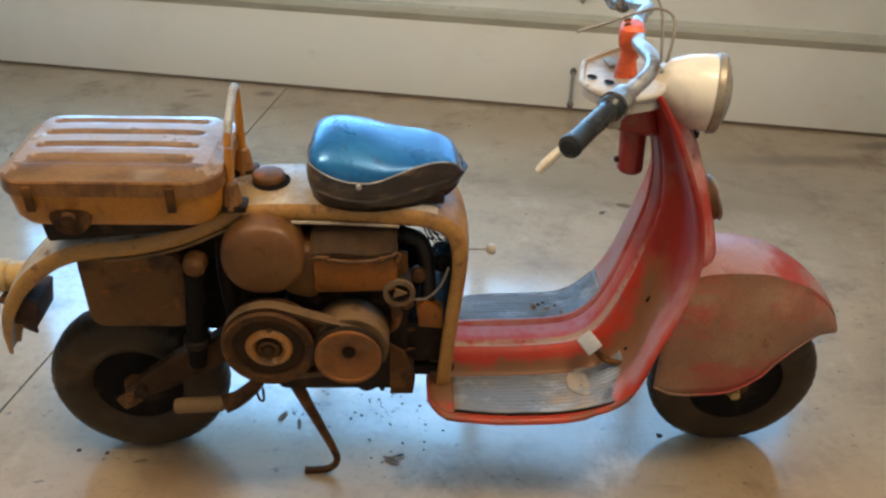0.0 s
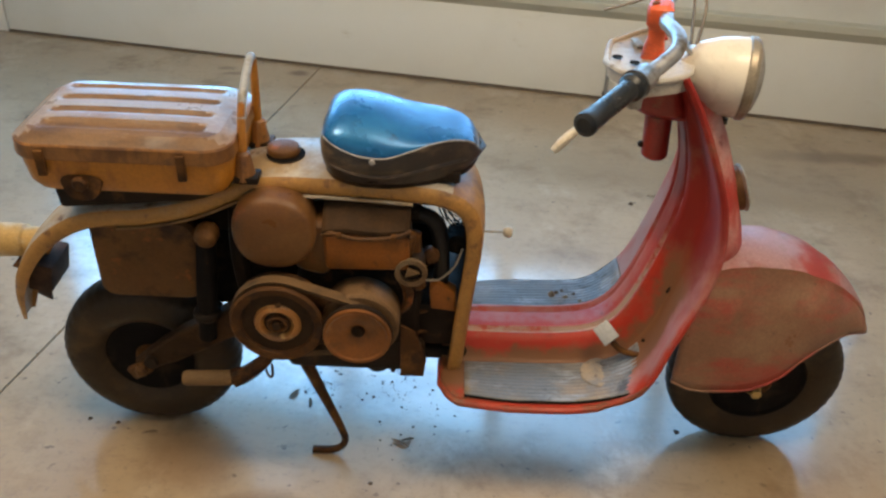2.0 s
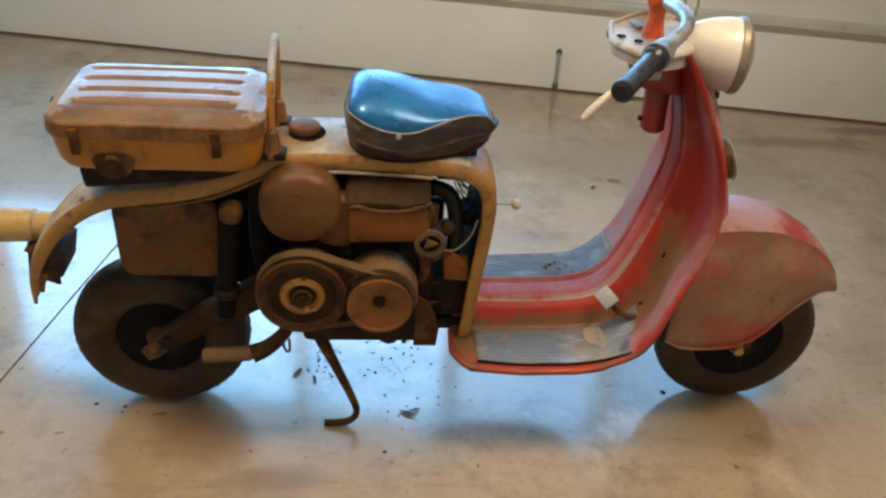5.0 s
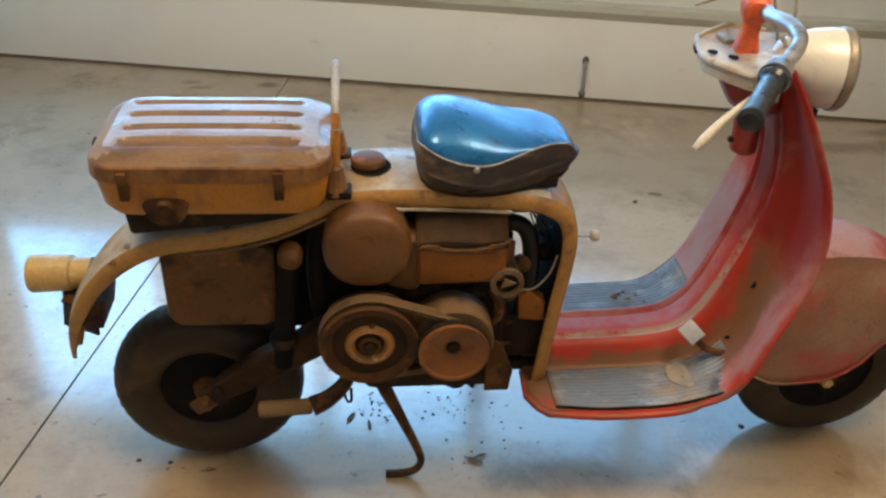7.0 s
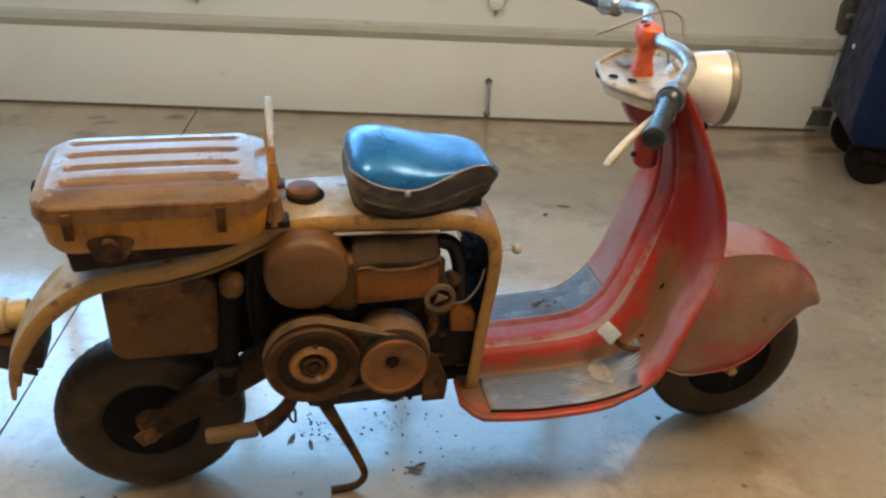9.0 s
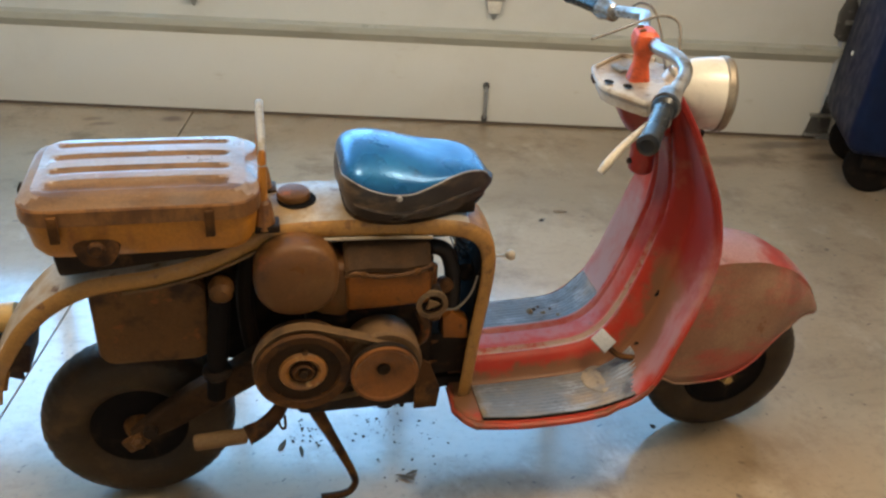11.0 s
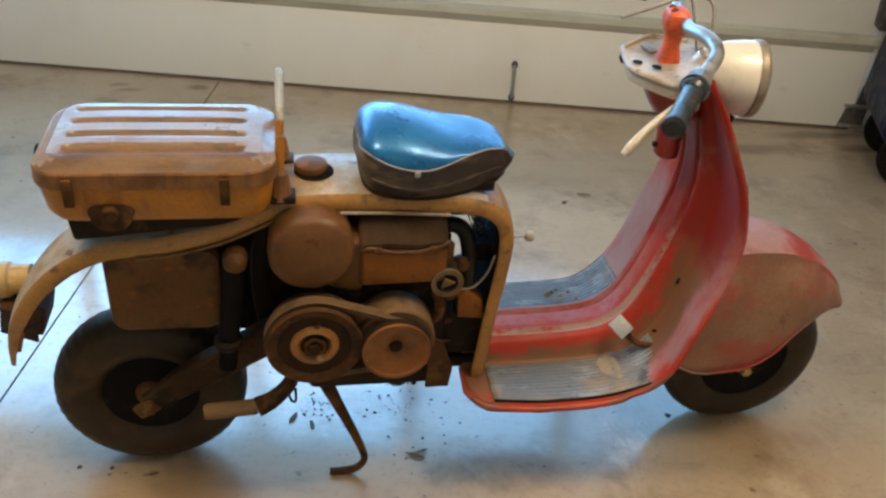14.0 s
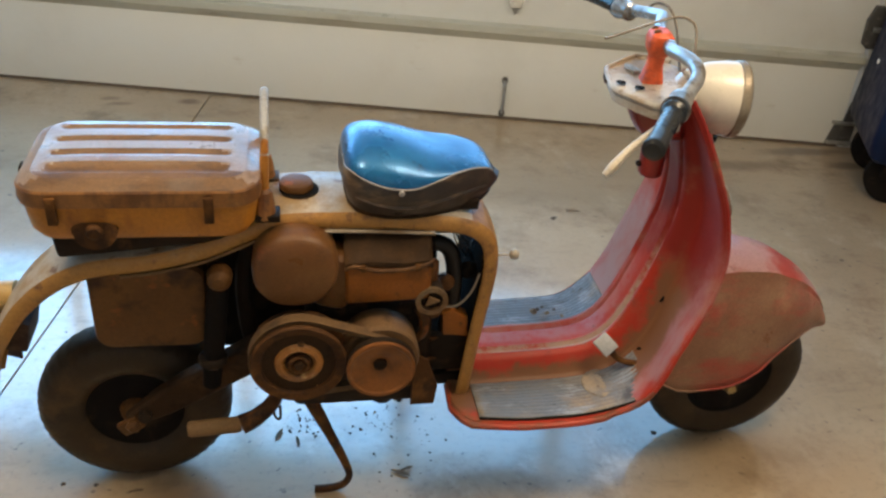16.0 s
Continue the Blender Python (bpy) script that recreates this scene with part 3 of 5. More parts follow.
def wheel(name, x, label, wide=1.0):
    w = new(name)
    w.parent = scooter
    w.matrix_local = pose(x, 0, 0.192)
    w["label"] = label
    n = 132
    prof = [(-0.028, 0.100), (-0.038, 0.112), (-0.045, 0.136), (-0.044, 0.160), (-0.038, 0.180), (-0.026, 0.1935), (-0.010, 0.1995), (0.010, 0.1995), (0.026, 0.1935), (0.038, 0.180), (0.044, 0.160), (0.045, 0.136), (0.038, 0.112), (0.028, 0.100)]
    rings = []
    for h, r in prof:
        ring = []
        for i in range(n):
            a = 2 * math.pi * i / n
            cut = (0.0022 if r > 0.19 else 0.0012) if (i % 3 == 0 and r > 0.17) else 0.0
            ring.append(Vector((math.cos(a) * (r - cut), h * wide, math.sin(a) * (r - cut))))
        rings.append(ring)
    rings.append(rings[0])
    bm = loft(rings, caps=False)
    bmesh.ops.remove_doubles(bm, verts=bm.verts, dist=1e-6)
    part("tyre", bm, M_tyre, w, "dusty cracked black tyre")
    # rim well painted black, its deep shade put into the colour
    part("rim", lathe([(-0.035, 0.112), (-0.040, 0.107), (-0.036, 0.099), (-0.006, 0.094), (0.004, 0.07), (-0.006, 0.05), (-0.010, 0.0), (0.022, 0.0), (0.020, 0.05), (0.010, 0.07), (0.016, 0.092), (0.036, 0.099), (0.040, 0.107), (0.035, 0.112)], (0, 0, 0)), M_black, w, "steel rim blackened for grime and shade")
    part("hub", lathe([(-0.055, 0.0), (-0.055, 0.020), (-0.045, 0.030), (-0.028, 0.036), (0.028, 0.036), (0.045, 0.030), (0.055, 0.020), (0.055, 0.0)], (0, 0, 0), sides=24), M_rust, w)
    for k in range(5):
        a = 2 * math.pi * k / 5 + 0.3
        part("lug_nut", lathe([(-0.034, 0.0), (-0.034, 0.007), (-0.026, 0.008)], (0.056 * math.cos(a), 0, 0.056 * math.sin(a)), sides=6), M_rust_light, w)
    return w


wheel("rear_wheel", -0.688, "rear wheel with brown dust", 1.3)
front_wheel = wheel("front_wheel", 0.701, "front wheel under the fender")
part("axle_nut", lathe([(-0.020, 0.0), (-0.020, 0.012), (-0.004, 0.014), (0.0, 0.018), (0.01, 0.018)], (-0.015, -0.060, 0.0), sides=6), M_tail, front_wheel, "pale greasy axle nut")
part("axle_arm", tube([(-0.015, -0.062, 0.0), (-0.08, -0.062, 0.05)], [0.014, 0.011], 8), M_grime, front_wheel)

# body: one pressed strip from the tail over the engine and down to the floorboard
body_path = [(-0.940, 0.305), (-0.926, 0.380), (-0.899, 0.452), (-0.853, 0.524), (-0.790, 0.582), (-0.715, 0.616), (-0.615, 0.628), (-0.52, 0.652), (-0.455, 0.682), (-0.40, 0.706), (-0.33, 0.714), (-0.20, 0.712), (-0.09, 0.706), (-0.02, 0.694), (0.022, 0.663), (0.038, 0.61), (0.036, 0.53), (0.026, 0.43), (0.018, 0.33), (0.014, 0.262)]
body_half = [0.022, 0.042, 0.062, 0.068, 0.073, 0.077, 0.080, 0.082, 0.084, 0.086, 0.088, 0.088, 0.090, 0.094, 0.098, 0.102, 0.106, 0.110, 0.114, 0.116]
body_mid = [-0.035, -0.037, -0.038, -0.038, -0.038, -0.036, -0.034, -0.032, -0.030, -0.028, -0.026, -0.026, -0.025, -0.022, -0.018, -0.014, -0.010, -0.006, -0.004, -0.002]
fine = spline([(x, 0, z) for x, z in body_path], 4)
half = [interp(k / 4, range(len(body_half)), body_half) for k in range(len(fine))]
across = [(-0.985, 0.026), (-1.01, 0.020), (-1.005, 0.008), (-0.965, 0.0), (-0.90, -0.005), (-0.7, -0.008), (-0.35, -0.011), (0, -0.012)]
across = across + [(-v, d) for v, d in across[-2::-1]]
grid = []
for k, p in enumerate(fine):
    t = (fine[min(k + 1, len(fine) - 1)] - fine[max(k - 1, 0)]).normalized()
    n = Vector((t.z, 0, -t.x))            # inwards, towards the engine
    grid.append([p + Vector((0, interp(k / 4, range(20), body_mid) + v * half[k], 0)) + n * d * min(1, half[k] / 0.07) for v, d in across])
last = len(across) - 2
body = sheet(grid, 0.004, scooter, "body_shell", (M_tan, M_primer), "tan body shell with a paler top", mats=lambda i, j: 1 if 3 < j < last - 3 and i < 52 else 0)
# a welted edge strip under the rail; lit and dim stretches differ in colour
strip = [row[0] + Vector((0, -0.002, -0.004)) for row in grid[14:50:2]]
part("edge_strip", tube(strip[11:], [0.0035] * len(strip[11:]), 8), M_primer, scooter, "trim strip, lit stretch painted pale")
part("edge_strip", tube(strip[4:12], [0.0032] * 8, 8), M_sleeve, scooter, "trim strip, dim stretch painted brown")
# inner front bulkhead and cross plates; near-black colour stands in for the bay's shade
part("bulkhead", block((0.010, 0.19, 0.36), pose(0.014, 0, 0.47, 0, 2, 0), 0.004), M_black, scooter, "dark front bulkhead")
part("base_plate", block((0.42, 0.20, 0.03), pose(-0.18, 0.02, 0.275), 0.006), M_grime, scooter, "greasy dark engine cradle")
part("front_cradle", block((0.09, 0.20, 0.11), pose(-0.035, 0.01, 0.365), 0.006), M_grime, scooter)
part("bay_back", block((0.465, 0.02, 0.42), pose(-0.3125, 0.055, 0.50), 0.006), M_black, scooter, "black panel for the shade behind the engine")
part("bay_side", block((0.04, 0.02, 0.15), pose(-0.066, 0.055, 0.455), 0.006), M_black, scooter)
part("cradle_bracket", outline([(0.0, 0.0), (0.05, 0.0), (0.055, 0.05), (0.03, 0.12), (0.0, 0.14)], 0.008, pose(-0.112, -0.125, 0.255, 90, 0, 0), 0.002), M_rust, scooter, "rusty cradle bracket")

# filler cap on a flat black disc that paints its recess's shade
filler = part("filler_recess", lathe([(0.0, 0.037), (0.0012, 0.037), (0.0012, 0.0)], (-0.342, -0.030, 0.7262), (0, 0, 1), 32), M_black, scooter, "dark filler recess")
part("filler_cap", lathe([(0.0, 0.029), (0.003, 0.032), (0.010, 0.032), (0.014, 0.030), (0.017, 0.022), (0.018, 0.0)], (-0.347, -0.026, 0.7274), (0, 0, 1), 32), M_rust_light, filler, "rusty brown filler cap")

# tail lamp, stay and mud flap
tail_lamp = part("tail_lamp", lathe([(0.0, 0.030), (0.035, 0.030), (0.040, 0.036), (0.115, 0.038), (0.12, 0.034), (0.12, 0.0)], (-0.895, 0.03, 0.455), (-1, 0, -0.02), 24), M_tail, scooter, "yellowed tail lamp housing")
part("lamp_bracket", block((0.05, 0.09, 0.004), pose(-0.925, 0.02, 0.415, 0, 20, 0), 0.001), M_rust, tail_lamp)
part("mud_flap", outline([(-0.06, 0.0), (0.05, 0.02), (0.06, 0.12), (-0.03, 0.12)], 0.006, pose(-0.945, 0.045, 0.285, 90, 0, -35), 0.002), M_rubber_flap, scooter, "dark mud flap")
part("flap_stay", block((0.05, 0.10, 0.07), pose(-0.895, 0.02, 0.395, 0, 12, 0), 0.004), M_rubber_flap, scooter)

# luggage box on the tail
box = new("luggage_box")
box.parent = scooter
box["label"] = "dented ochre tin luggage box with ribbed lid"
BX0, BX1, BY0, BY1, BZ = -0.798, -0.411, -0.182, 0.080, 0.702
box.matrix_local = pose((BX0 + BX1) / 2, (BY0 + BY1) / 2, BZ)
HX, HY = (BX1 - BX0) / 2, (BY1 - BY0) / 2


def round_rect(hx, hy, r, z, n=7):
    out = []
    for cx, cy, a0 in ((hx - r, hy - r, 0), (-hx + r, hy - r, 90), (-hx + r, -hy + r, 180), (hx - r, -hy + r, 270)):
        for k in range(n):
            a = radians(a0 + 90 * k / (n - 1))
            out.append(Vector((cx + r * math.cos(a), cy + r * math.sin(a), z)))
    return out


rings = [round_rect(HX - 0.040, HY - 0.034, 0.03, -0.004), round_rect(HX - 0.020, HY - 0.018, 0.04, 0.006), round_rect(HX - 0.010, HY - 0.009, 0.045, 0.022), round_rect(HX - 0.004, HY - 0.004, 0.05, 0.060), round_rect(HX - 0.003, HY - 0.003, 0.05, 0.094)]
part("tub", loft(rings), M_ochre, box, "ochre painted tub with rust")
# lid: a rounded rim and a pressed top with four grooves
lid_bm = loft([round_rect(HX - 0.002, HY - 0.002, 0.05, 0.074), round_rect(HX + 0.002, HY + 0.002, 0.052, 0.075), round_rect(HX + 0.003, HY + 0.003, 0.053, 0.080), round_rect(HX + 0.001, HY + 0.001, 0.052, 0.098), round_rect(HX + 0.002, HY + 0.002, 0.052, 0.101), round_rect(HX + 0.000, HY + 0.000, 0.051, 0.105)], caps=False, mat=2)
lid_bm = loft([round_rect(HX, HY, 0.051, 0.105), round_rect(HX - 0.004, HY - 0.004, 0.05, 0.107), round_rect(HX - 0.010, HY - 0.010, 0.046, 0.110), round_rect(HX - 0.016, HY - 0.016, 0.042, 0.115), round_rect(HX - 0.022, HY - 0.022, 0.038, 0.118)], caps=False, bm=lid_bm)
GX, GY = HX - 0.022, HY - 0.022
nx, ny = 64, 60
groove_y = [-0.076, -0.023, 0.030, 0.080]


def lid_height(x, y):
    z = 0.118 + 0.006 * (1 - (x / GX) ** 4) * (1 - (y / GY) ** 4)
    best = 0.0
    for g in groove_y:
        wide = 0.010 if g > -0.05 else 0.017
        along = max(0.0, min(1.0, (0.150 - abs(x + 0.004)) / 0.014))
        best = max(best, along * max(0.0, 1 - ((y - g) / wide) ** 2) ** 0.7 if abs(y - g) < wide else 0.0)
    return z - 0.006 * best, best


verts = {}
for i in range(nx + 1):
    for j in range(ny + 1):
        x, y = -GX + 2 * GX * i / nx, -GY + 2 * GY * j / ny
        r = 0.038
        dx, dy = abs(x) - (GX - r), abs(y) - (GY - r)
        if dx > 0 and dy > 0 and dx + dy > 0:
            d = math.hypot(dx, dy)
            big = max(dx, dy)
            x, y = math.copysign(GX - r + dx * big / d, x), math.copysign(GY - r + dy * big / d, y)
        verts[i, j] = (lid_bm.verts.new((x, y, lid_height(x, y)[0])), lid_height(x, y)[1])
for i in range(nx):
    for j in range(ny):
        q = [verts[i, j], verts[i + 1, j], verts[i + 1, j + 1], verts[i, j + 1]]
        f = lid_bm.faces.new([v for v, _ in q])
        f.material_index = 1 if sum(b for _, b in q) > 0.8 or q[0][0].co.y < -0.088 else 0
# near edge takes the browner groove tone, without the top's painted sheen
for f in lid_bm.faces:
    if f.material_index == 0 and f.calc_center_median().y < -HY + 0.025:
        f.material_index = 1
part("lid", lid_bm, (M_lid, M_groove, M_skirt), box, "tan ribbed lid, chalk and sheen painted on top")
for x in (-0.135, 0.110):
    part("latch", block((0.016, 0.008, 0.05), pose(x, -HY - 0.003, 0.070), 0.002), M_rust, box, "rusty latch")
part("patch", outline([(0.036 * math.cos(a) * (1 + 0.12 * math.sin(3 * a)), 0.024 * math.sin(a) - (0.006 if math.sin(a) < 0 else 0)) for a in (2 * math.pi * k / 22 for k in range(22))], 0.006, pose(-0.075, -HY + 0.008, 0.024, 78, 0, 0), 0.002), M_rust, box, "rusty mounting lug")
part("lug_bolt", lathe([(0, 0.014), (0.006, 0.014), (0.010, 0.010), (0.010, 0)], (-0.075, -HY + 0.001, 0.03), (0, -1, 0), 16), M_rust, box)
part("hasp", tube([(-HX - 0.004, -0.02, 0.10), (-HX - 0.010, -0.02, 0.085), (-HX - 0.006, -0.02, 0.06), (-HX - 0.003, -0.02, 0.055)], 0.004, 8, steps=4), M_grime, box, "dark hasp")
# carrier under the box
part("carrier_pad", block((0.34, 0.13, 0.05), pose(-0.60, -0.045, 0.672, 0, -6, 0), 0.01), M_grime, scooter, "dark carrier under the box")

# grab loop between box and saddle
loop = part("grab_loop", tube([(-0.406, -0.108, 0.722), (-0.405, -0.106, 0.77), (-0.403, -0.098, 0.835), (-0.402, -0.082, 0.862), (-0.402, -0.040, 0.889), (-0.402, 0.000, 0.905), (-0.402, 0.016, 0.902), (-0.402, 0.023, 0.882), (-0.405, 0.027, 0.78), (-0.406, 0.028, 0.722)], [0.010, 0.009, 0.0075, 0.007, 0.0065, 0.0065, 0.0065, 0.007, 0.009, 0.010], 10, steps=5), M_ochre, scooter, "ochre steel grab loop")
part("loop_sleeve", tube([(-0.403, -0.099, 0.831), (-0.402, -0.082, 0.862), (-0.402, -0.040, 0.889), (-0.402, 0.000, 0.905), (-0.402, 0.016, 0.902)], 0.0080, 10, steps=5), M_pedal, loop, "bare bluish metal top")
for y in (-0.108, 0.030):
    part("loop_foot", lathe([(0.0, 0.022), (0.05, 0.014), (0.055, 0.010)], (-0.405, y, 0.716), (0, 0, 1), 12), M_skirt, loop)
    part("clamp_plate", block((0.045, 0.04, 0.014), pose(-0.400, y, 0.718), 0.003), M_grime, loop)

# saddle
saddle = new("saddle")
saddle.parent = scooter
saddle.matrix_local = pose(0, -0.030, 0)
saddle["label"] = "glossy blue vinyl saddle with dusty dark sides"
stations = [-0.262, -0.256, -0.24, -0.215, -0.18, -0.14, -0.10, -0.06, -0.024, 0.003, 0.018, 0.026]
crown = [0.806, 0.824, 0.839, 0.846, 0.844, 0.834, 0.820, 0.811, 0.808, 0.801, 0.789, 0.772]
seam = [0.802, 0.808, 0.804, 0.795, 0.787, 0.785, 0.794, 0.803, 0.804, 0.797, 0.785, 0.769]
halfw = [0.052, 0.078, 0.098, 0.108, 0.113, 0.110, 0.099, 0.082, 0.065, 0.051, 0.037, 0.020]
low = [0.762, 0.744, 0.734, 0.728, 0.724, 0.722, 0.722, 0.724, 0.728, 0.736, 0.746, 0.756]


def smooth_interp(x, xs, ys):
    """A smooth curve through the given values."""
    k = min(max(i for i in range(len(xs)) if xs[i] <= x + 1e-9), len(xs) - 2)
    h = xs[k + 1] - xs[k]
    t = (x - xs[k]) / h
    d = []
    for i in (k, k + 1):
        a, b = max(i - 1, 0), min(i + 1, len(xs) - 1)
        d.append((ys[b] - ys[a]) / (xs[b] - xs[a]) * h)
    return (2 * t ** 3 - 3 * t * t + 1) * ys[k] + (t ** 3 - 2 * t * t + t) * d[0] + (3 * t * t - 2 * t ** 3) * ys[k + 1] + (t ** 3 - t * t) * d[1]


xs = [stations[0] + (stations[-1] - stations[0]) * (0.5 - 0.5 * math.cos(math.pi * k / 40)) for k in range(41)]
top_rows, side_rows = [], []
for x in xs:
    c, s, w, b = (smooth_interp(x, stations, v) for v in (crown, seam, halfw, low))
    c = max(c, s + 0.003)
    row = []
    for k in range(25):
        a = math.pi * k / 24
        v, u = -math.cos(a), math.sin(a)
        row.append(Vector((x, math.copysign(abs(v) ** 0.94, v) * w, s + (c - s) * u ** 0.88)))
    top_rows.append(row)
    side = []
    for sgn in (-1, 1):
        edge = []
        for k in range(9):
            f = k / 8
            bulge = 1 + 0.05 * math.sin(math.pi * f) - 0.13 * f ** 2 + 0.03 * f * noise.noise((x * 22, sgn * 2.0, f * 2.2))
            edge.append(Vector((x + (0.010 * math.sin(math.pi * f) if x > 0 else -0.004 * math.sin(math.pi * f) if x < -0.23 else 0), sgn * w * bulge * 0.995, s + (b - s) * f)))
        side.append(edge)
    side_rows.append(side)
part("saddle_top", loft(top_rows, closed=False), M_blue, saddle, "glossy metallic blue vinyl top")
flipped = [list(reversed(side[0])) + side[1] for side in side_rows]
bm = loft(flipped, closed=False)
part("saddle_side", bm, M_seat_side, saddle, "dusty black vinyl skirt")
# closing pieces at both ends and the pan below
for k, row in ((0, side_rows[0]), (-1, side_rows[-1])):
    part("saddle_end", loft([row[0], [Vector((p.x + (-0.004 if k == 0 else 0.006), 0, p.z)) for p in row[0]], row[1]], closed=False), M_seat_side, saddle)
part("saddle_pan", loft([[Vector((x, sgn * interp(x, stations, halfw) * 0.86, interp(x, stations, low) - 0.002 - dz)) for sgn, dz in ((-1, 0), (1, 0), (0.9, 0.012), (-0.9, 0.012))] for x in xs[1:-1]]), M_grime, saddle, "dark saddle pan")
piping = []
for sgn, order in ((-1, xs), (1, xs[::-1])):
    for x in order:
        piping.append(Vector((x, sgn * smooth_interp(x, stations, halfw) * 1.005, smooth_interp(x, stations, seam))))
part("piping", tube(piping + [piping[0]], 0.0019, 6), M_piping, saddle, "pale piping round the top")
lower = [Vector((x, -interp(x, stations, halfw) * 1.0, interp(x, stations, seam) * 0.40 + interp(x, stations, low) * 0.60)) for x in xs[2:-6]]
part("lower_piping", tube(lower, 0.0035, 6), M_seat_side, saddle)
part("button", lathe([(0, 0.006), (0.003, 0.005), (0.004, 0.0)], (-0.165, -0.1165, 0.780), (0, -1, 0.1), 12), M_piping, saddle, "pale press stud")
for x in (-0.20, -0.03):
    part("saddle_mount", block((0.05, 0.12, 0.022), pose(x, 0, 0.722), 0.004), M_grime, saddle)

# legshield and floorboard: one pressed sheet with a raised tunnel
shield_path = [(-0.024, 0.262), (0.012, 0.262), (0.12, 0.264), (0.24, 0.268), (0.32, 0.282), (0.38, 0.322), (0.42, 0.388), (0.444, 0.475), (0.461, 0.565), (0.470, 0.65), (0.462, 0.73), (0.436, 0.81), (0.402, 0.885), (0.368, 0.940)]
shield_half = [0.150, 0.200, 0.216, 0.217, 0.214, 0.227, 0.233, 0.232, 0.220, 0.198, 0.172, 0.146, 0.116, 0.098]
tunnel_high = [0.050, 0.050, 0.050, 0.052, 0.055, 0.058, 0.058, 0.052, 0.046, 0.040, 0.032, 0.022, 0.014, 0.010]
flare = [0.0, 0.0, 0.0, 0.0, 0.0, 0.0, 0.0, 0.002, 0.003, 0.003, 0.002, 0.0, 0.0, 0.0]
fine_s = spline([(x, 0, z) for x, z in shield_path], 6)
grid, NV = [], 56
for k, p in enumerate(fine_s):
    f = k / 6
    w, th, fl = (interp(f, range(14), v) for v in (shield_half, tunnel_high, flare))
    t = (fine_s[min(k + 1, len(fine_s) - 1)] - fine_s[max(k - 1, 0)]).normalized()
    n = Vector((-t.z, 0, t.x))           # up from the floor, towards the rider
    row = []
    for j in range(NV + 1):
        v = -1 + 2 * j / NV
        y = v * w
        a = abs(y)
        lift = th * (1 / (1 + math.exp((a - 0.068) / 0.006)))
        lift -= 0.010 * math.exp(-((a - 0.034) / 0.006) ** 2) * min(1, f)
        e = max(0, (abs(v) - 0.93) / 0.07)
        lift -= (0.010 if f < 4 else 0.006) * e ** 2 + fl * abs(v) ** 2
        if v < 0:
            lift += 0.030 * v * v * math.exp(-((f - 6.6) / 1.5) ** 2)
        row.append(p + Vector((0, y, 0)) + n * lift)
    grid.append(row)


shield = sheet(grid, 0.003, scooter, "legshield", M_shield, "faded red legshield and floorboard")
# rounded steering housing in front of the shield
house = []
for z, x, hx, hy in ((0.504, 0.512, 0.020, 0.020), (0.510, 0.512, 0.048, 0.046), (0.528, 0.515, 0.066, 0.062), (0.56, 0.515, 0.069, 0.068), (0.60, 0.511, 0.062, 0.068), (0.65, 0.504, 0.052, 0.064), (0.72, 0.487, 0.044, 0.060), (0.80, 0.460, 0.038, 0.057), (0.90, 0.418, 0.032, 0.052)):
    house.append([Vector((x + hx * math.cos(a), hy * math.sin(a), z)) for a in (2 * math.pi * k / 28 for k in range(28))])
part("steering_housing", loft(house), M_red, scooter, "dusty red steering housing")
# red rolled rim along the edge of board and shield
for sgn in (-1, 1):
    rim = [row[0 if sgn < 0 else -1] for row in grid]
    part("rolled_rim", tube([grid[0][NV // 2 + sgn * 16]] + rim[:33:2], [0.0085] * 13 + [0.0075, 0.0068, 0.006, 0.0052, 0.0046], 8), M_board_rim, shield, "orange-red rolled rim")
    part("edge_bead", tube(rim[32::2], 0.0045, 8), M_shield, shield)
# ribbed mats on both sides of the tunnel
for sgn in (-1, 1):
    pad = []
    y0, y1 = sgn * 0.094, sgn * 0.217
    for i in range(7, 33):
        p = fine_s[i]
        t = (fine_s[i + 1] - fine_s[i - 1]).normalized()
        n = Vector((-t.z, 0, t.x))
        half_here = interp(i / 6, range(14), shield_half) - 0.008
        row = []
        for k in range(45):
            f = k / 44
            y = y0 + (sgn * min(abs(y1), half_here) - y0) * f
            rib = 0.0009 * (1 if k % 4 in (1, 2) else 0) + 0.0012 * noise.noise((i * 0.35, k * 0.12, 3.0 * sgn))
            row.append(p + Vector((0, y, 0)) + n * (0.004 + rib))
        pad.append(row)
    sheet(pad, 0.003, scooter, "floor_mat", (M_mat, M_mat_line), "grey ribbed rubber floor mat", mats=lambda i, j: 1 if j % 4 == 3 else 0)
    part("mat_edge", tube([row[-1] for row in pad[::2]], 0.0032, 6), M_black, scooter, "black mat edge")
# pressed boss on the near mat and debris on the far one
part("mat_boss", lathe([(0, 0.046), (0.002, 0.044), (0.003, 0.036), (0.0012, 0.030), (0.003, 0.020), (0.0035, 0.0)], (0.318, -0.128, 0.286), (-0.12, 0, 1), 28), M_boss, scooter, "worn round boss in the mat")
# brake pedal
pedal = new("brake_pedal")
pedal.parent = scooter
part("pedal_pad", block((0.037, 0.044, 0.007), pose(0.318, -0.100, 0.372, 30, -32, 22), 0.002), M_pedal, pedal, "square pale metal pedal pad")
part("pedal_arm", tube([(0.322, -0.098, 0.366), (0.355, -0.115, 0.338), (0.405, -0.130, 0.340), (0.43, -0.13, 0.36)], 0.007, 8, steps=4), M_rust, pedal)
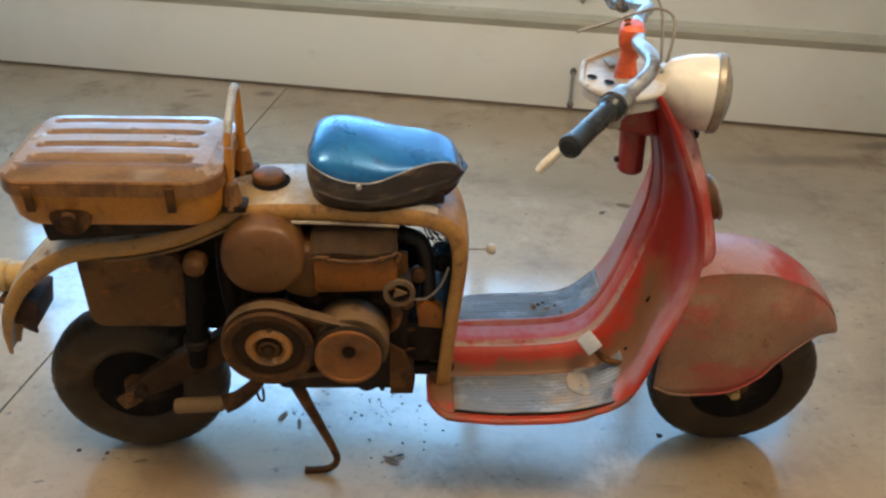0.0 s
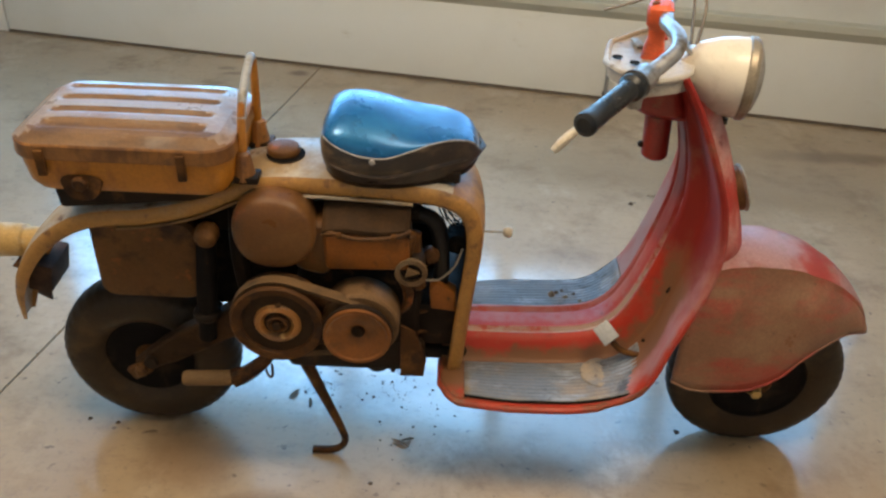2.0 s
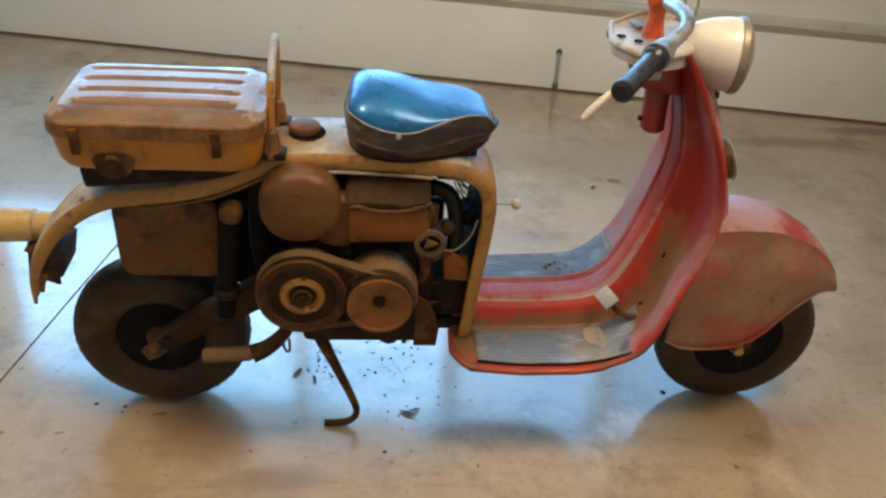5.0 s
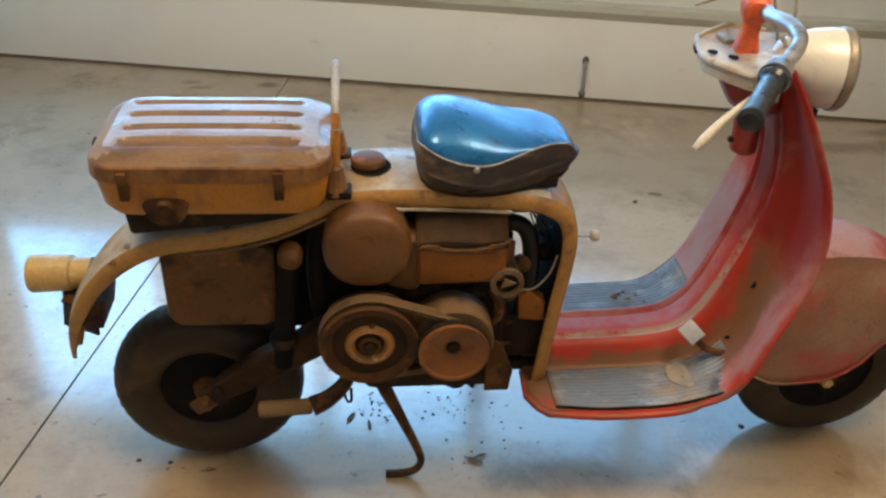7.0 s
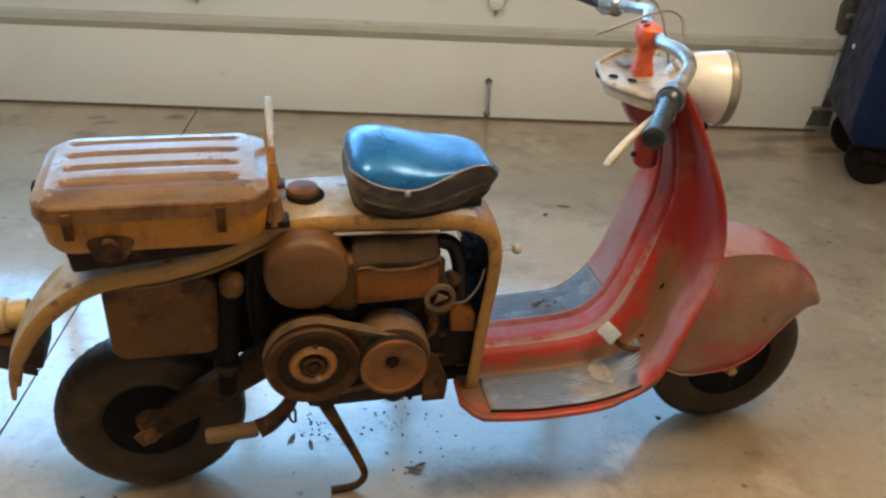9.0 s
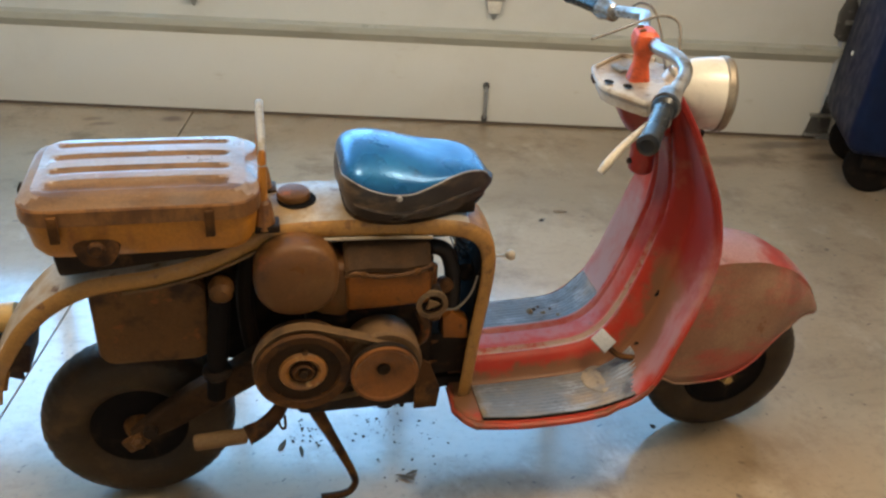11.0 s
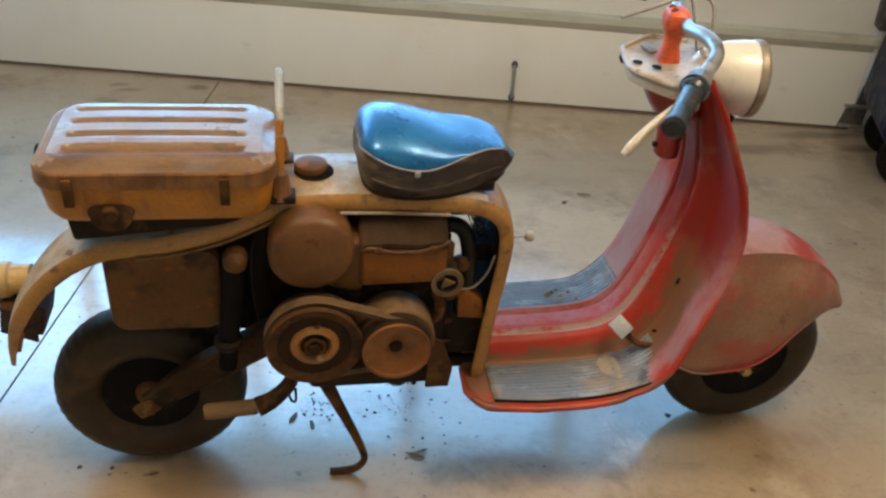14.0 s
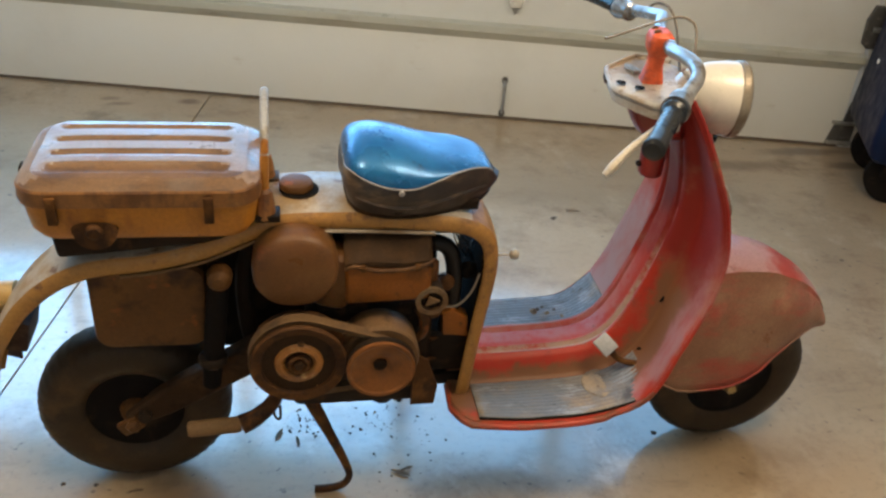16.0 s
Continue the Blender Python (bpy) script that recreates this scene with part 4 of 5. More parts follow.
# flat black discs paint the dark of the bolt holes
for x, y, z in ((0.433, -0.079, 0.4775), (0.399, -0.107, 0.354)):
    part("shield_hole", lathe([(0, 0.009), (0.0015, 0.009), (0.0015, 0)], (x - 0.001, y, z + 0.001), (-0.94, -0.1, 0.3), 12), M_black, shield, "dark bolt hole")

# front fender
fx = [0.470, 0.50, 0.55, 0.60, 0.65, 0.70, 0.75, 0.80, 0.845, 0.874, 0.889, 0.896]
f_top = [0.502, 0.528, 0.546, 0.553, 0.553, 0.544, 0.526, 0.497, 0.456, 0.418, 0.391, 0.370]
f_crease = [0.490, 0.514, 0.531, 0.538, 0.538, 0.529, 0.511, 0.482, 0.441, 0.404, 0.378, 0.361]
f_low = [0.266, 0.250, 0.243, 0.242, 0.249, 0.288, 0.346, 0.374, 0.382, 0.370, 0.358, 0.350]
f_wc = [0.060, 0.070, 0.078, 0.080, 0.079, 0.076, 0.071, 0.063, 0.052, 0.043, 0.034, 0.022]
f_wl = [0.120, 0.122, 0.122, 0.120, 0.117, 0.112, 0.104, 0.092, 0.073, 0.057, 0.043, 0.027]
grid = []
for k in range(49):
    x = fx[0] + (fx[-1] - fx[0]) * (1 - (1 - k / 48) ** 1.4)
    T, C, B, wc, wl = (interp(x, fx, v) for v in (f_top, f_crease, f_low, f_wc, f_wl))
    C, B = min(C, T - 0.002), min(B, T - 0.006)
    halfrow = []
    for f in (0.0, 0.3, 0.6, 0.85, 1.0):
        halfrow.append((wc * f, T - (T - C) * 0.75 * f ** 2.4))
    for f in (0.08, 0.16, 0.3, 0.45, 0.6, 0.75, 0.9, 1.0):
        bulge = math.sin(math.pi * min(1, f * 0.9)) * 0.016 * min(1, wl / 0.06)
        halfrow.append((wc + (wl - wc) * f ** 0.62 + bulge - (0.006 if f < 0.1 else 0.0), C - (C - B) * f))
    row = [Vector((x, -y, z)) for y, z in halfrow[::-1]] + [Vector((x, y, z)) for y, z in halfrow[1:]]
    for p in row:                          # shallow dents
        p.y += (0.007 * noise.noise((p.x * 9, 3.1, p.z * 9)) + 0.003 * noise.noise((p.x * 24, 7.7, p.z * 24))) * (1 if p.y < 0 else -1) * min(1, abs(p.y) / 0.04)
        p.z += 0.003 * noise.noise((p.x * 14, p.y * 14, 1.7)) * min(1, (0.896 - p.x) / 0.05)
    grid.append(row)
fender = sheet(grid, 0.003, scooter, "front_fender", (M_fender, M_pink, M_red), "dented dusty red front fender", mats=lambda i, j: 1 if 8 <= j <= 15 else 0)
part("fender_rim", tube([row[0] for row in grid[::3]] + [grid[-1][0]], 0.003, 6), M_fender, fender)

# horn button boss in front of the shield
boss = part("horn", lathe([(0, 0.040), (0.012, 0.046), (0.026, 0.046), (0.034, 0.040), (0.04, 0.0)], (0.536, 0.02, 0.660), (0.96, 0, 0.28), 28), M_rust_light, scooter, "rusty round horn")
part("horn_rim", lathe([(0.026, 0.047), (0.030, 0.050), (0.034, 0.047)], (0.536, 0.02, 0.660), (0.96, 0, 0.28), 28, closed=True), M_alu, boss)

# ---- steering head: tray, clamp, bars and headlamp turned to the near side ----
head_parts = new("steering_head")
head_parts.parent = scooter
head_parts["label"] = "steering head turned a little with worn enamel tray"
head_parts.matrix_local = pose(0.336, 0.018, 0, 0, 0, -12.5)
tray_pts = [(-0.080, -0.045), (-0.066, -0.072), (-0.020, -0.125), (0.000, -0.130), (0.055, -0.100), (0.070, -0.06), (0.075, 0.0), (0.070, 0.06), (0.055, 0.100), (0.000, 0.130), (-0.020, 0.125), (-0.066, 0.072), (-0.080, 0.045)]
tray_pts = [(p.x, p.y) for p in spline([(x, y, 0) for x, y in tray_pts + tray_pts[:1]], 3)[:-1]]
tray = part("tray", outline(tray_pts, 0.026, pose(0.004, 0, 0.912, 0, -4, 0), 0.005), M_dash, head_parts, "worn white enamel tray with holes")
part("tray_rim", tube([Vector((x, y, 0.938 - x * -0.07)) for x, y in tray_pts[24:] + tray_pts[:15]], 0.006, 8), M_dash, head_parts)
# black discs paint the dark inside the tray's holes
for x, y in ((-0.062, -0.028), (-0.030, -0.052)):
    part("tray_hole", lathe([(0, 0.0095), (0.0012, 0.0095), (0.0012, 0)], (x, y, 0.9415 + 0.07 * x), (0.07, 0, 1), 14), M_black, head_parts, "dark hole")
part("tray_slot", block((0.016, 0.042, 0.006), pose(-0.030, 0.045, 0.941, 0, -4, 20), 0.0025), M_alu, head_parts, "dull metal slot plate")
part("tray_latch", block((0.008, 0.03, 0.012), pose(-0.083, 0.02, 0.925), 0.002), M_rust, head_parts)
rings = []
for z, xr, xf, w in ((0.914, -0.050, 0.062, 0.084), (0.90, -0.046, 0.064, 0.082), (0.875, -0.034, 0.070, 0.078), (0.852, -0.018, 0.078, 0.068), (0.838, 0.002, 0.082, 0.050), (0.834, 0.012, 0.080, 0.040)):
    c, hx = (xr + xf) / 2, (xf - xr) / 2
    rings.append([Vector((c + p.x, p.y, z)) for p in round_rect(hx, w, min(hx, w) * 0.55, 0)])
cover = part("fork_cover", loft(rings), M_red_deep, head_parts, "deep red fork cover")
part("lock_barrel", lathe([(0.0, 0.0), (0.0, 0.022), (0.005, 0.0255), (0.088, 0.0255), (0.092, 0.030), (0.104, 0.030), (0.104, 0.0)], (0.036, -0.022, 0.748), (-0.06, 0, 1), 28), M_red_deep, cover, "deep red fork tube")
for z in (0.772, 0.842):
    part("cover_screw", lathe([(0, 0.007), (0.008, 0.006), (0.011, 0)], (0.012 - 0.06 * (z - 0.772), -0.028, z), (-1, -0.2, 0), 10), M_grime, head_parts)

clamp = part("bar_clamp", loft([[Vector((p.x, p.y, z)) for p in round_rect(hx, hy, 0.012, 0)] for z, hx, hy in ((0.930, 0.023, 0.026), (0.95, 0.019, 0.021), (0.970, 0.015, 0.017), (0.988, 0.016, 0.018), (1.000, 0.022, 0.028), (1.016, 0.024, 0.032), (1.030, 0.021, 0.030), (1.037, 0.013, 0.022))]), M_orange, head_parts, "orange-red cast bar clamp")
for y in (-0.012, 0.012):
    part("clamp_bolt", lathe([(0, 0.007), (0.006, 0.007), (0.008, 0.0)], (-0.010, y, 1.033), (-0.3, 0, 1), 6), M_rust, head_parts)
for sgn in (-1, 1):
    bar = part("handlebar", tube([Vector((x + 0.010 - 0.014 * min(1, max(0, (y - 0.03) / 0.08)), sgn * y, z - (0.06 * y if sgn > 0 else 0))) for x, y, z in ((0.002, 0.02, 1.018), (0.006, 0.06, 1.020), (0.026, 0.115, 1.028), (0.036, 0.155, 1.028), (0.032, 0.200, 1.022), (0.008, 0.250, 1.013), (-0.024, 0.312, 1.004), (-0.05, 0.385, 1.001))], 0.0125, 14, steps=6), M_chrome, head_parts, "pitted chrome handlebar")
    d = Vector((-0.0685, sgn * 0.172, -0.006 - (0.010 if sgn > 0 else 0))).normalized()
    start = Vector((-0.028, sgn * 0.312, 1.004 - (0.0187 if sgn > 0 else 0)))
    part("grip", lathe([(-0.002, 0.0), (-0.002, 0.020), (0.004, 0.0215), (0.012, 0.0215), (0.020, 0.0165), (0.10, 0.016), (0.146, 0.0165), (0.152, 0.018), (0.157, 0.0175), (0.161, 0.011), (0.160, 0.008), (0.160, 0.0)], start, d, 24), M_grip, head_parts, "grey-black rubber grip")
    part("throttle_housing", lathe([(-0.050, 0.015), (-0.046, 0.020), (-0.012, 0.021), (-0.004, 0.0245), (-0.001, 0.0245), (-0.001, 0.0)], start, d, 20), M_chrome, head_parts, "dull chrome collar")
    if sgn < 0:
        part("perch", block((0.022, 0.03, 0.034), pose(-0.026, -0.30, 0.982, 0, 0, 22), 0.005), M_alu, head_parts)
        part("lever", tube([(-0.032, -0.294, 0.976), (-0.062, -0.322, 0.964), (-0.094, -0.350, 0.946), (-0.118, -0.372, 0.926), (-0.130, -0.380, 0.912)], [0.006, 0.006, 0.0065, 0.008, 0.006], 10, steps=5), M_lever, head_parts, "cream lever")
# control cables looping over the clamp
part("control_cable", tube([(-0.10, 0.02, 1.004), (-0.05, 0.04, 1.018), (0.0, 0.06, 1.034), (0.045, 0.07, 1.045), (0.075, 0.06, 1.035), (0.078, 0.03, 1.0), (0.07, 0.0, 0.95)], 0.003, 6, steps=6), M_wire_light, head_parts, "stiff bare cable")
part("control_cable", tube([(0.012, 0.245, 1.0), (0.030, 0.225, 1.026), (0.050, 0.190, 1.028), (0.062, 0.150, 1.006), (0.066, 0.090, 0.965), (0.066, 0.04, 0.935)], 0.003, 6, steps=6), M_wire_light, head_parts, "brown cable sheath")

lamp = new("headlamp")
lamp.parent = scooter
lamp["label"] = "cream enamel headlamp with chrome rim"
lamp.matrix_local = pose(0.467, -0.008, 0.915, 0, 1, -12.5) @ Matrix.Scale(0.94, 4)
part("lamp_shell", lathe([(-0.098, 0.0), (-0.097, 0.014), (-0.090, 0.031), (-0.076, 0.047), (-0.052, 0.061), (-0.022, 0.0715), (0.008, 0.0765), (0.034, 0.0775)], (0, 0, 0), (1, 0, 0), 44), M_cream, lamp, "cream enamel shell")
part("lamp_rim", lathe([(0.030, 0.0775), (0.033, 0.0805), (0.044, 0.0805), (0.050, 0.077), (0.051, 0.070), (0.046, 0.070)], (0, 0, 0), (1, 0, 0), 44, closed=True), M_tarnish, lamp, "tarnished brownish rim")
part("lamp_lens", lathe([(0.044, 0.074), (0.058, 0.060), (0.066, 0.035), (0.070, 0.0)], (0, 0, 0), (1, 0, 0), 32), M_alu, lamp, "clouded lens")
part("lamp_bracket", block((0.05, 0.03, 0.02), pose(-0.005, 0, -0.084), 0.004), M_grime, lamp)
part("lamp_screw", lathe([(0, 0.006), (0.012, 0.006)], (0.02, -0.01, -0.082), (0, 0, -1), 8), M_grime, lamp)
part("lamp_stay", tube([(-0.07, 0.0, -0.005), (-0.11, 0.0, 0.0)], 0.016, 10), M_grime, lamp)
part("lamp_clip", tube([(-0.068, -0.02, 0.036), (-0.09, -0.03, 0.060)], 0.005, 6), M_chrome, lamp)

# ---- engine bay ----
part("air_cleaner", lathe([(0.0, 0.060), (0.0, 0.072), (0.012, 0.079), (0.055, 0.081), (0.068, 0.0795), (0.078, 0.075), (0.085, 0.066), (0.090, 0.045), (0.092, 0.0)], (-0.352, -0.085, 0.626), (0, -1, 0), 40, squash=lambda a: 1 + 0.022 * math.cos(4 * a + math.pi)), M_drum, scooter, "rusty tan drum air cleaner")
part("air_duct", block((0.076, 0.09, 0.125), pose(-0.275, -0.094, 0.578, 0, 14, 0), 0.022, 3), M_drum, scooter, "tan pressed duct")
shroud = part("engine_shroud", block((0.165, 0.10, 0.085), pose(-0.178, -0.10, 0.583, 0, -2, 0), 0.012, 3), M_engine, scooter, "orange-brown engine shroud")
slope = [(-0.005, 0.622), (-0.005, 0.704), (-0.055, 0.704), (-0.100, 0.678), (-0.138, 0.640), (-0.149, 0.634), (-0.150, 0.626), (-0.147, 0.622)]
# upper shroud gets a darker colour in place of shade on it
part("shroud_top", loft([[Vector((x, y, z + dz)) for y, z in slope] for x, dz in ((-0.262, -0.006), (-0.255, 0.0), (-0.215, 0.003), (-0.150, -0.002), (-0.105, 0.004), (-0.096, -0.004))]), M_dark_brown, shroud, "upper shroud darkened in colour for its shade")
part("shroud_flange", tube([(-0.262, -0.146, 0.620), (-0.240, -0.151, 0.628), (-0.20, -0.152, 0.618), (-0.15, -0.152, 0.620), (-0.11, -0.151, 0.630), (-0.094, -0.146, 0.636)], 0.0042, 8, steps=4), M_rust_light, shroud)
for x in (-0.228, -0.125):
    part("flange_bolt", lathe([(0, 0.008), (0.006, 0.007), (0.008, 0.0)], (x, -0.150, 0.624), (0, -1, 0.2), 6), M_rust, shroud)
part("shroud_lug", block((0.030, 0.03, 0.060), pose(-0.103, -0.125, 0.590, 0, 8, 0), 0.010, 3), M_rust, shroud)
part("crankcase", block((0.26, 0.17, 0.20), pose(-0.20, -0.02, 0.40), 0.03, 3), M_grime, scooter, "greasy black crankcase")
part("sump", block((0.30, 0.16, 0.09), pose(-0.21, -0.03, 0.285), 0.02, 3), M_grime, scooter, "oily sump")
part("drain_plug", lathe([(0, 0.026), (0.018, 0.024), (0.022, 0.01), (0.022, 0)], (-0.165, -0.07, 0.245), (0, 0, -1), 16), M_grime, scooter)
for k, (x, y) in enumerate(((-0.13, -0.09), (-0.115, -0.06), (-0.21, -0.08))):
    part("sump_bolt", lathe([(0, 0.007), (0.014, 0.006)], (x, y, 0.243), (0, 0, -1), 6), M_grime, scooter)
part("intake_pipe", tube([(-0.118, -0.060, 0.628), (-0.085, -0.066, 0.627), (-0.056, -0.070, 0.618), (-0.041, -0.073, 0.590), (-0.034, -0.076, 0.545), (-0.033, -0.076, 0.485), (-0.040, -0.070, 0.42)], 0.0165, 14, steps=5), M_wire, scooter, "black rubber intake pipe")
part("pipe_clip", lathe([(-0.008, 0.0175), (-0.006, 0.019), (0.006, 0.019), (0.008, 0.0175)], (-0.088, -0.066, 0.627), (1, 0, 0), 16, closed=True), M_grime, scooter)
part("relay_box", block((0.036, 0.04, 0.034), pose(-0.062, -0.045, 0.660), 0.005), M_black, scooter, "black relay box")
carb = part("carburettor", lathe([(0.0, 0.0), (0.0, 0.024), (0.012, 0.028), (0.05, 0.028), (0.06, 0.020), (0.06, 0.0)], (-0.092, -0.085, 0.543), (0, -1, 0), 24), M_grime, scooter, "dusty alloy carburettor")
part("float_bowl_rim", lathe([(0.056, 0.022), (0.060, 0.032), (0.068, 0.032), (0.068, 0.022)], (-0.092, -0.085, 0.543), (0, -1, 0), 28, closed=True), M_dusty_drum, carb, "dull grey bowl rim")
part("throttle_arm", outline([(-0.014, -0.010), (0.014, 0.002), (-0.008, 0.014)], 0.005, pose(-0.090, -0.150, 0.543, 90, 0, 0), 0.001), M_sleeve, carb, "tan throttle arm")
part("carb_stem", tube([(-0.092, -0.105, 0.565), (-0.088, -0.100, 0.605)], [0.018, 0.014], 12), M_rust, carb)
part("jet_dome", lathe([(0.0, 0.018), (0.016, 0.017), (0.024, 0.011), (0.026, 0.0)], (-0.056, -0.085, 0.545), (0.1, -1, 0.3), 18), M_rust, carb, "rusty metal dome")
part("fuel_bowl", lathe([(0.0, 0.016), (0.030, 0.018), (0.036, 0.012), (0.036, 0.0)], (-0.080, -0.110, 0.515), (0, 0, -1), 16), M_rust, carb)
part("choke_lever", tube([(-0.112, -0.118, 0.505), (-0.098, -0.126, 0.478), (-0.100, -0.128, 0.448), (-0.112, -0.126, 0.428)], [0.008, 0.011, 0.010, 0.006], 10, steps=4), M_rust_light, carb)
part("coil", outline([(-0.024, -0.032), (0.030, -0.038), (0.026, 0.010), (-0.012, 0.034), (-0.028, 0.020)], 0.03, pose(-0.028, -0.075, 0.452, 90, 0, 0), 0.004), M_engine, scooter, "ochre ignition coil cover")
part("ignition_can", lathe([(0, 0.022), (0.05, 0.022), (0.056, 0.012)], (-0.004, -0.01, 0.552), (0, -1, 0), 16), M_black, scooter, "black can")
rng = random.Random(5)
for k in range(9):
    a = Vector((-0.050 + 0.012 * rng.random(), -0.06, 0.645 + 0.02 * rng.random()))
    b = Vector((-0.008 + 0.015 * rng.random(), -0.05 + 0.02 * rng.random(), 0.565 + 0.055 * rng.random()))
    mid = (a + b) / 2 + Vector((0.012 * rng.uniform(-1, 1), -0.02, 0.02 * rng.uniform(-1, 1)))
    part("wire", tube([a, mid, b], 0.0012, 5, steps=5), M_wire, scooter)
part("fuel_hose", tube([(-0.062, -0.140, 0.520), (-0.035, -0.135, 0.520), (-0.008, -0.125, 0.545), (0.006, -0.115, 0.58)], 0.0022, 6, steps=5), M_wire_light, scooter, "thin grey hose")
for z, x0, x1 in ((0.40, -0.075, -0.03), (0.345, -0.08, -0.02)):
    part("stud", tube([(x0, -0.09, z), (x1, -0.075, z + 0.004)], 0.006, 8), M_rust, scooter)

# drive pulleys and belt
drive = new("drive_pulley")
drive.parent = scooter
drive["label"] = "rusty grooved drive pulley"
PC = Vector((-0.348, -0.183, 0.445))
part("pulley_disc", lathe([(0.035, 0.0), (0.035, 0.084), (0.030, 0.090), (0.024, 0.090), (0.006, 0.074), (-0.006, 0.074), (-0.016, 0.090), (-0.022, 0.092), (-0.027, 0.088), (-0.024, 0.072), (-0.012, 0.067), (0.0, 0.0)], PC, sides=56), M_rust, drive)
part("pulley_web", lathe([(-0.018, 0.0695), (-0.010, 0.066), (-0.008, 0.045), (-0.012, 0.0)], PC, sides=40), M_dark_brown, drive, "dark brown dished web")
part("pulley_ring", lathe([(-0.006, 0.023), (-0.019, 0.027), (-0.026, 0.034), (-0.023, 0.043), (-0.014, 0.049), (-0.006, 0.052)], PC, sides=40), M_ring, drive, "ochre worn inner ring")
part("pulley_nut", lathe([(-0.008, 0.022), (-0.024, 0.021), (-0.027, 0.017), (-0.021, 0.012), (-0.021, 0.0)], PC, sides=18), M_rust, drive)
part("nut_spike", block((0.012, 0.014, 0.02), pose(PC.x + 0.004, PC.y - 0.016, PC.z + 0.042), 0.003), M_rust_light, drive)
crescent = []
for k in range(15):
    a = radians(228 + 74 * k / 14)
    w = 0.010 * math.sin(math.pi * k / 14) ** 0.5 + 0.001
    crescent.append([PC + Vector((math.cos(a) * r, -0.0125 - d, math.sin(a) * r)) for r, d in ((0.067 - w, 0.0), (0.067 - w * 0.5, 0.003), (0.067 + w * 0.3, 0.004), (0.068 + w * 0.5, 0.006), (0.069 + w * 0.5, 0.0))])
part("orange_crescent", loft(crescent), M_ring, drive, "orange crescent low in the pulley dish")
part("shaft_end", lathe([(-0.018, 0.009), (-0.031, 0.008), (-0.031, 0.0)], PC, sides=12), M_dark_brown, drive)
driven = new("driven_pulley")
driven.parent = scooter
driven["label"] = "rusty driven pulley with clutch drum"
PD = Vector((-0.190, -0.183, 0.428))
part("clutch_drum", lathe([(0.07, 0.0), (0.07, 0.074), (0.06, 0.078), (0.005, 0.078), (0.0, 0.074), (0.0, 0.0)], PD, sides=48), M_dusty_drum, driven, "dusty clutch drum")
part("pulley_disc", lathe([(0.0, 0.05), (-0.012, 0.050), (-0.018, 0.064), (-0.024, 0.067), (-0.034, 0.066), (-0.034, 0.060), (-0.031, 0.057), (-0.028, 0.046), (-0.021, 0.024), (-0.012, 0.012), (-0.010, 0.0)], PD + Vector((-0.002, 0, 0.002)), sides=48), M_face, driven, "orange-brown pulley face")
# dark hub paints the shading in the hollow of the pulley face
part("pulley_hub", lathe([(-0.010, 0.014), (-0.017, 0.013), (-0.019, 0.010), (-0.018, 0.006), (-0.018, 0.0)], PD + Vector((-0.002, 0, 0.002)), sides=18), M_dark_brown, driven, "hub darkened for the dish's shaded centre")
part("pulley_gap", lathe([(-0.012, 0.0665), (-0.018, 0.0695), (-0.026, 0.0695), (-0.028, 0.0675)], PD + Vector((-0.002, 0, 0.002)), sides=48, closed=True), M_grime, driven, "dark edge ring")
PD = PD + Vector((-0.002, 0, 0.002))
# belt: round both pulleys
r1, r2 = 0.087, 0.050
d = Vector((PD.x - PC.x, 0, PD.z - PC.z))
base, tilt = math.atan2(d.z, d.x), math.acos((r1 - r2) / d.length)
loop_pts = []
for k in range(33):
    a = base + tilt + (2 * math.pi - 2 * tilt) * k / 32
    loop_pts.append((PC.x + r1 * math.cos(a), PC.z + r1 * math.sin(a), math.cos(a), math.sin(a)))
for k in range(21):
    a = base - tilt + 2 * tilt * k / 20
    loop_pts.append((PD.x + r2 * math.cos(a), PD.z + r2 * math.sin(a), math.cos(a), math.sin(a)))
belt = []
for x, z, ux, uz in loop_pts + loop_pts[:1]:
    belt.append([Vector((x + ux * o, PC.y + s, z + uz * o)) for s, o in ((-0.012, 0.008), (0.012, 0.008), (0.009, -0.003), (-0.009, -0.003))])
part("drive_belt", loft(belt, caps=False), M_belt, scooter, "frayed brown drive belt")

# side tool box, suspension and kick gear
part("side_box", loft([[Vector((p.x, y, p.y)) for p in round_rect(hx, hz, 0.03, 0)] for y, hx, hz in ((-0.02, 0.103, 0.092), (-0.085, 0.105, 0.093), (-0.094, 0.101, 0.089), (-0.097, 0.093, 0.081))]), M_rust_light, scooter, "brown pressed steel side box").matrix_local = pose(-0.622, -0.012, 0.512)
part("side_box_seam", tube([(-0.722, -0.098, 0.575), (-0.66, -0.100, 0.579), (-0.60, -0.100, 0.578), (-0.545, -0.098, 0.582)], 0.0035, 6, steps=3), M_rust, scooter)
part("rear_inner_guard", block((0.30, 0.10, 0.10), pose(-0.60, 0.02, 0.585), 0.02, 3), M_grime, scooter, "dark inner mudguard")
part("frame_tube", tube([(-0.44, -0.06, 0.64), (-0.45, -0.05, 0.5), (-0.43, -0.05, 0.36), (-0.36, -0.05, 0.29)], 0.018, 10, steps=4), M_grime, scooter)
shock = part("rear_shock", tube([(-0.492, -0.115, 0.585), (-0.505, -0.118, 0.46), (-0.518, -0.118, 0.33)], [0.020, 0.021, 0.018], 14), M_black, scooter, "dark greasy shock absorber")
part("shock_collar", lathe([(0, 0.024), (0.004, 0.028), (0.016, 0.028), (0.02, 0.024)], (-0.512, -0.118, 0.385), (0, 0, 1), 16), M_grime, shock)
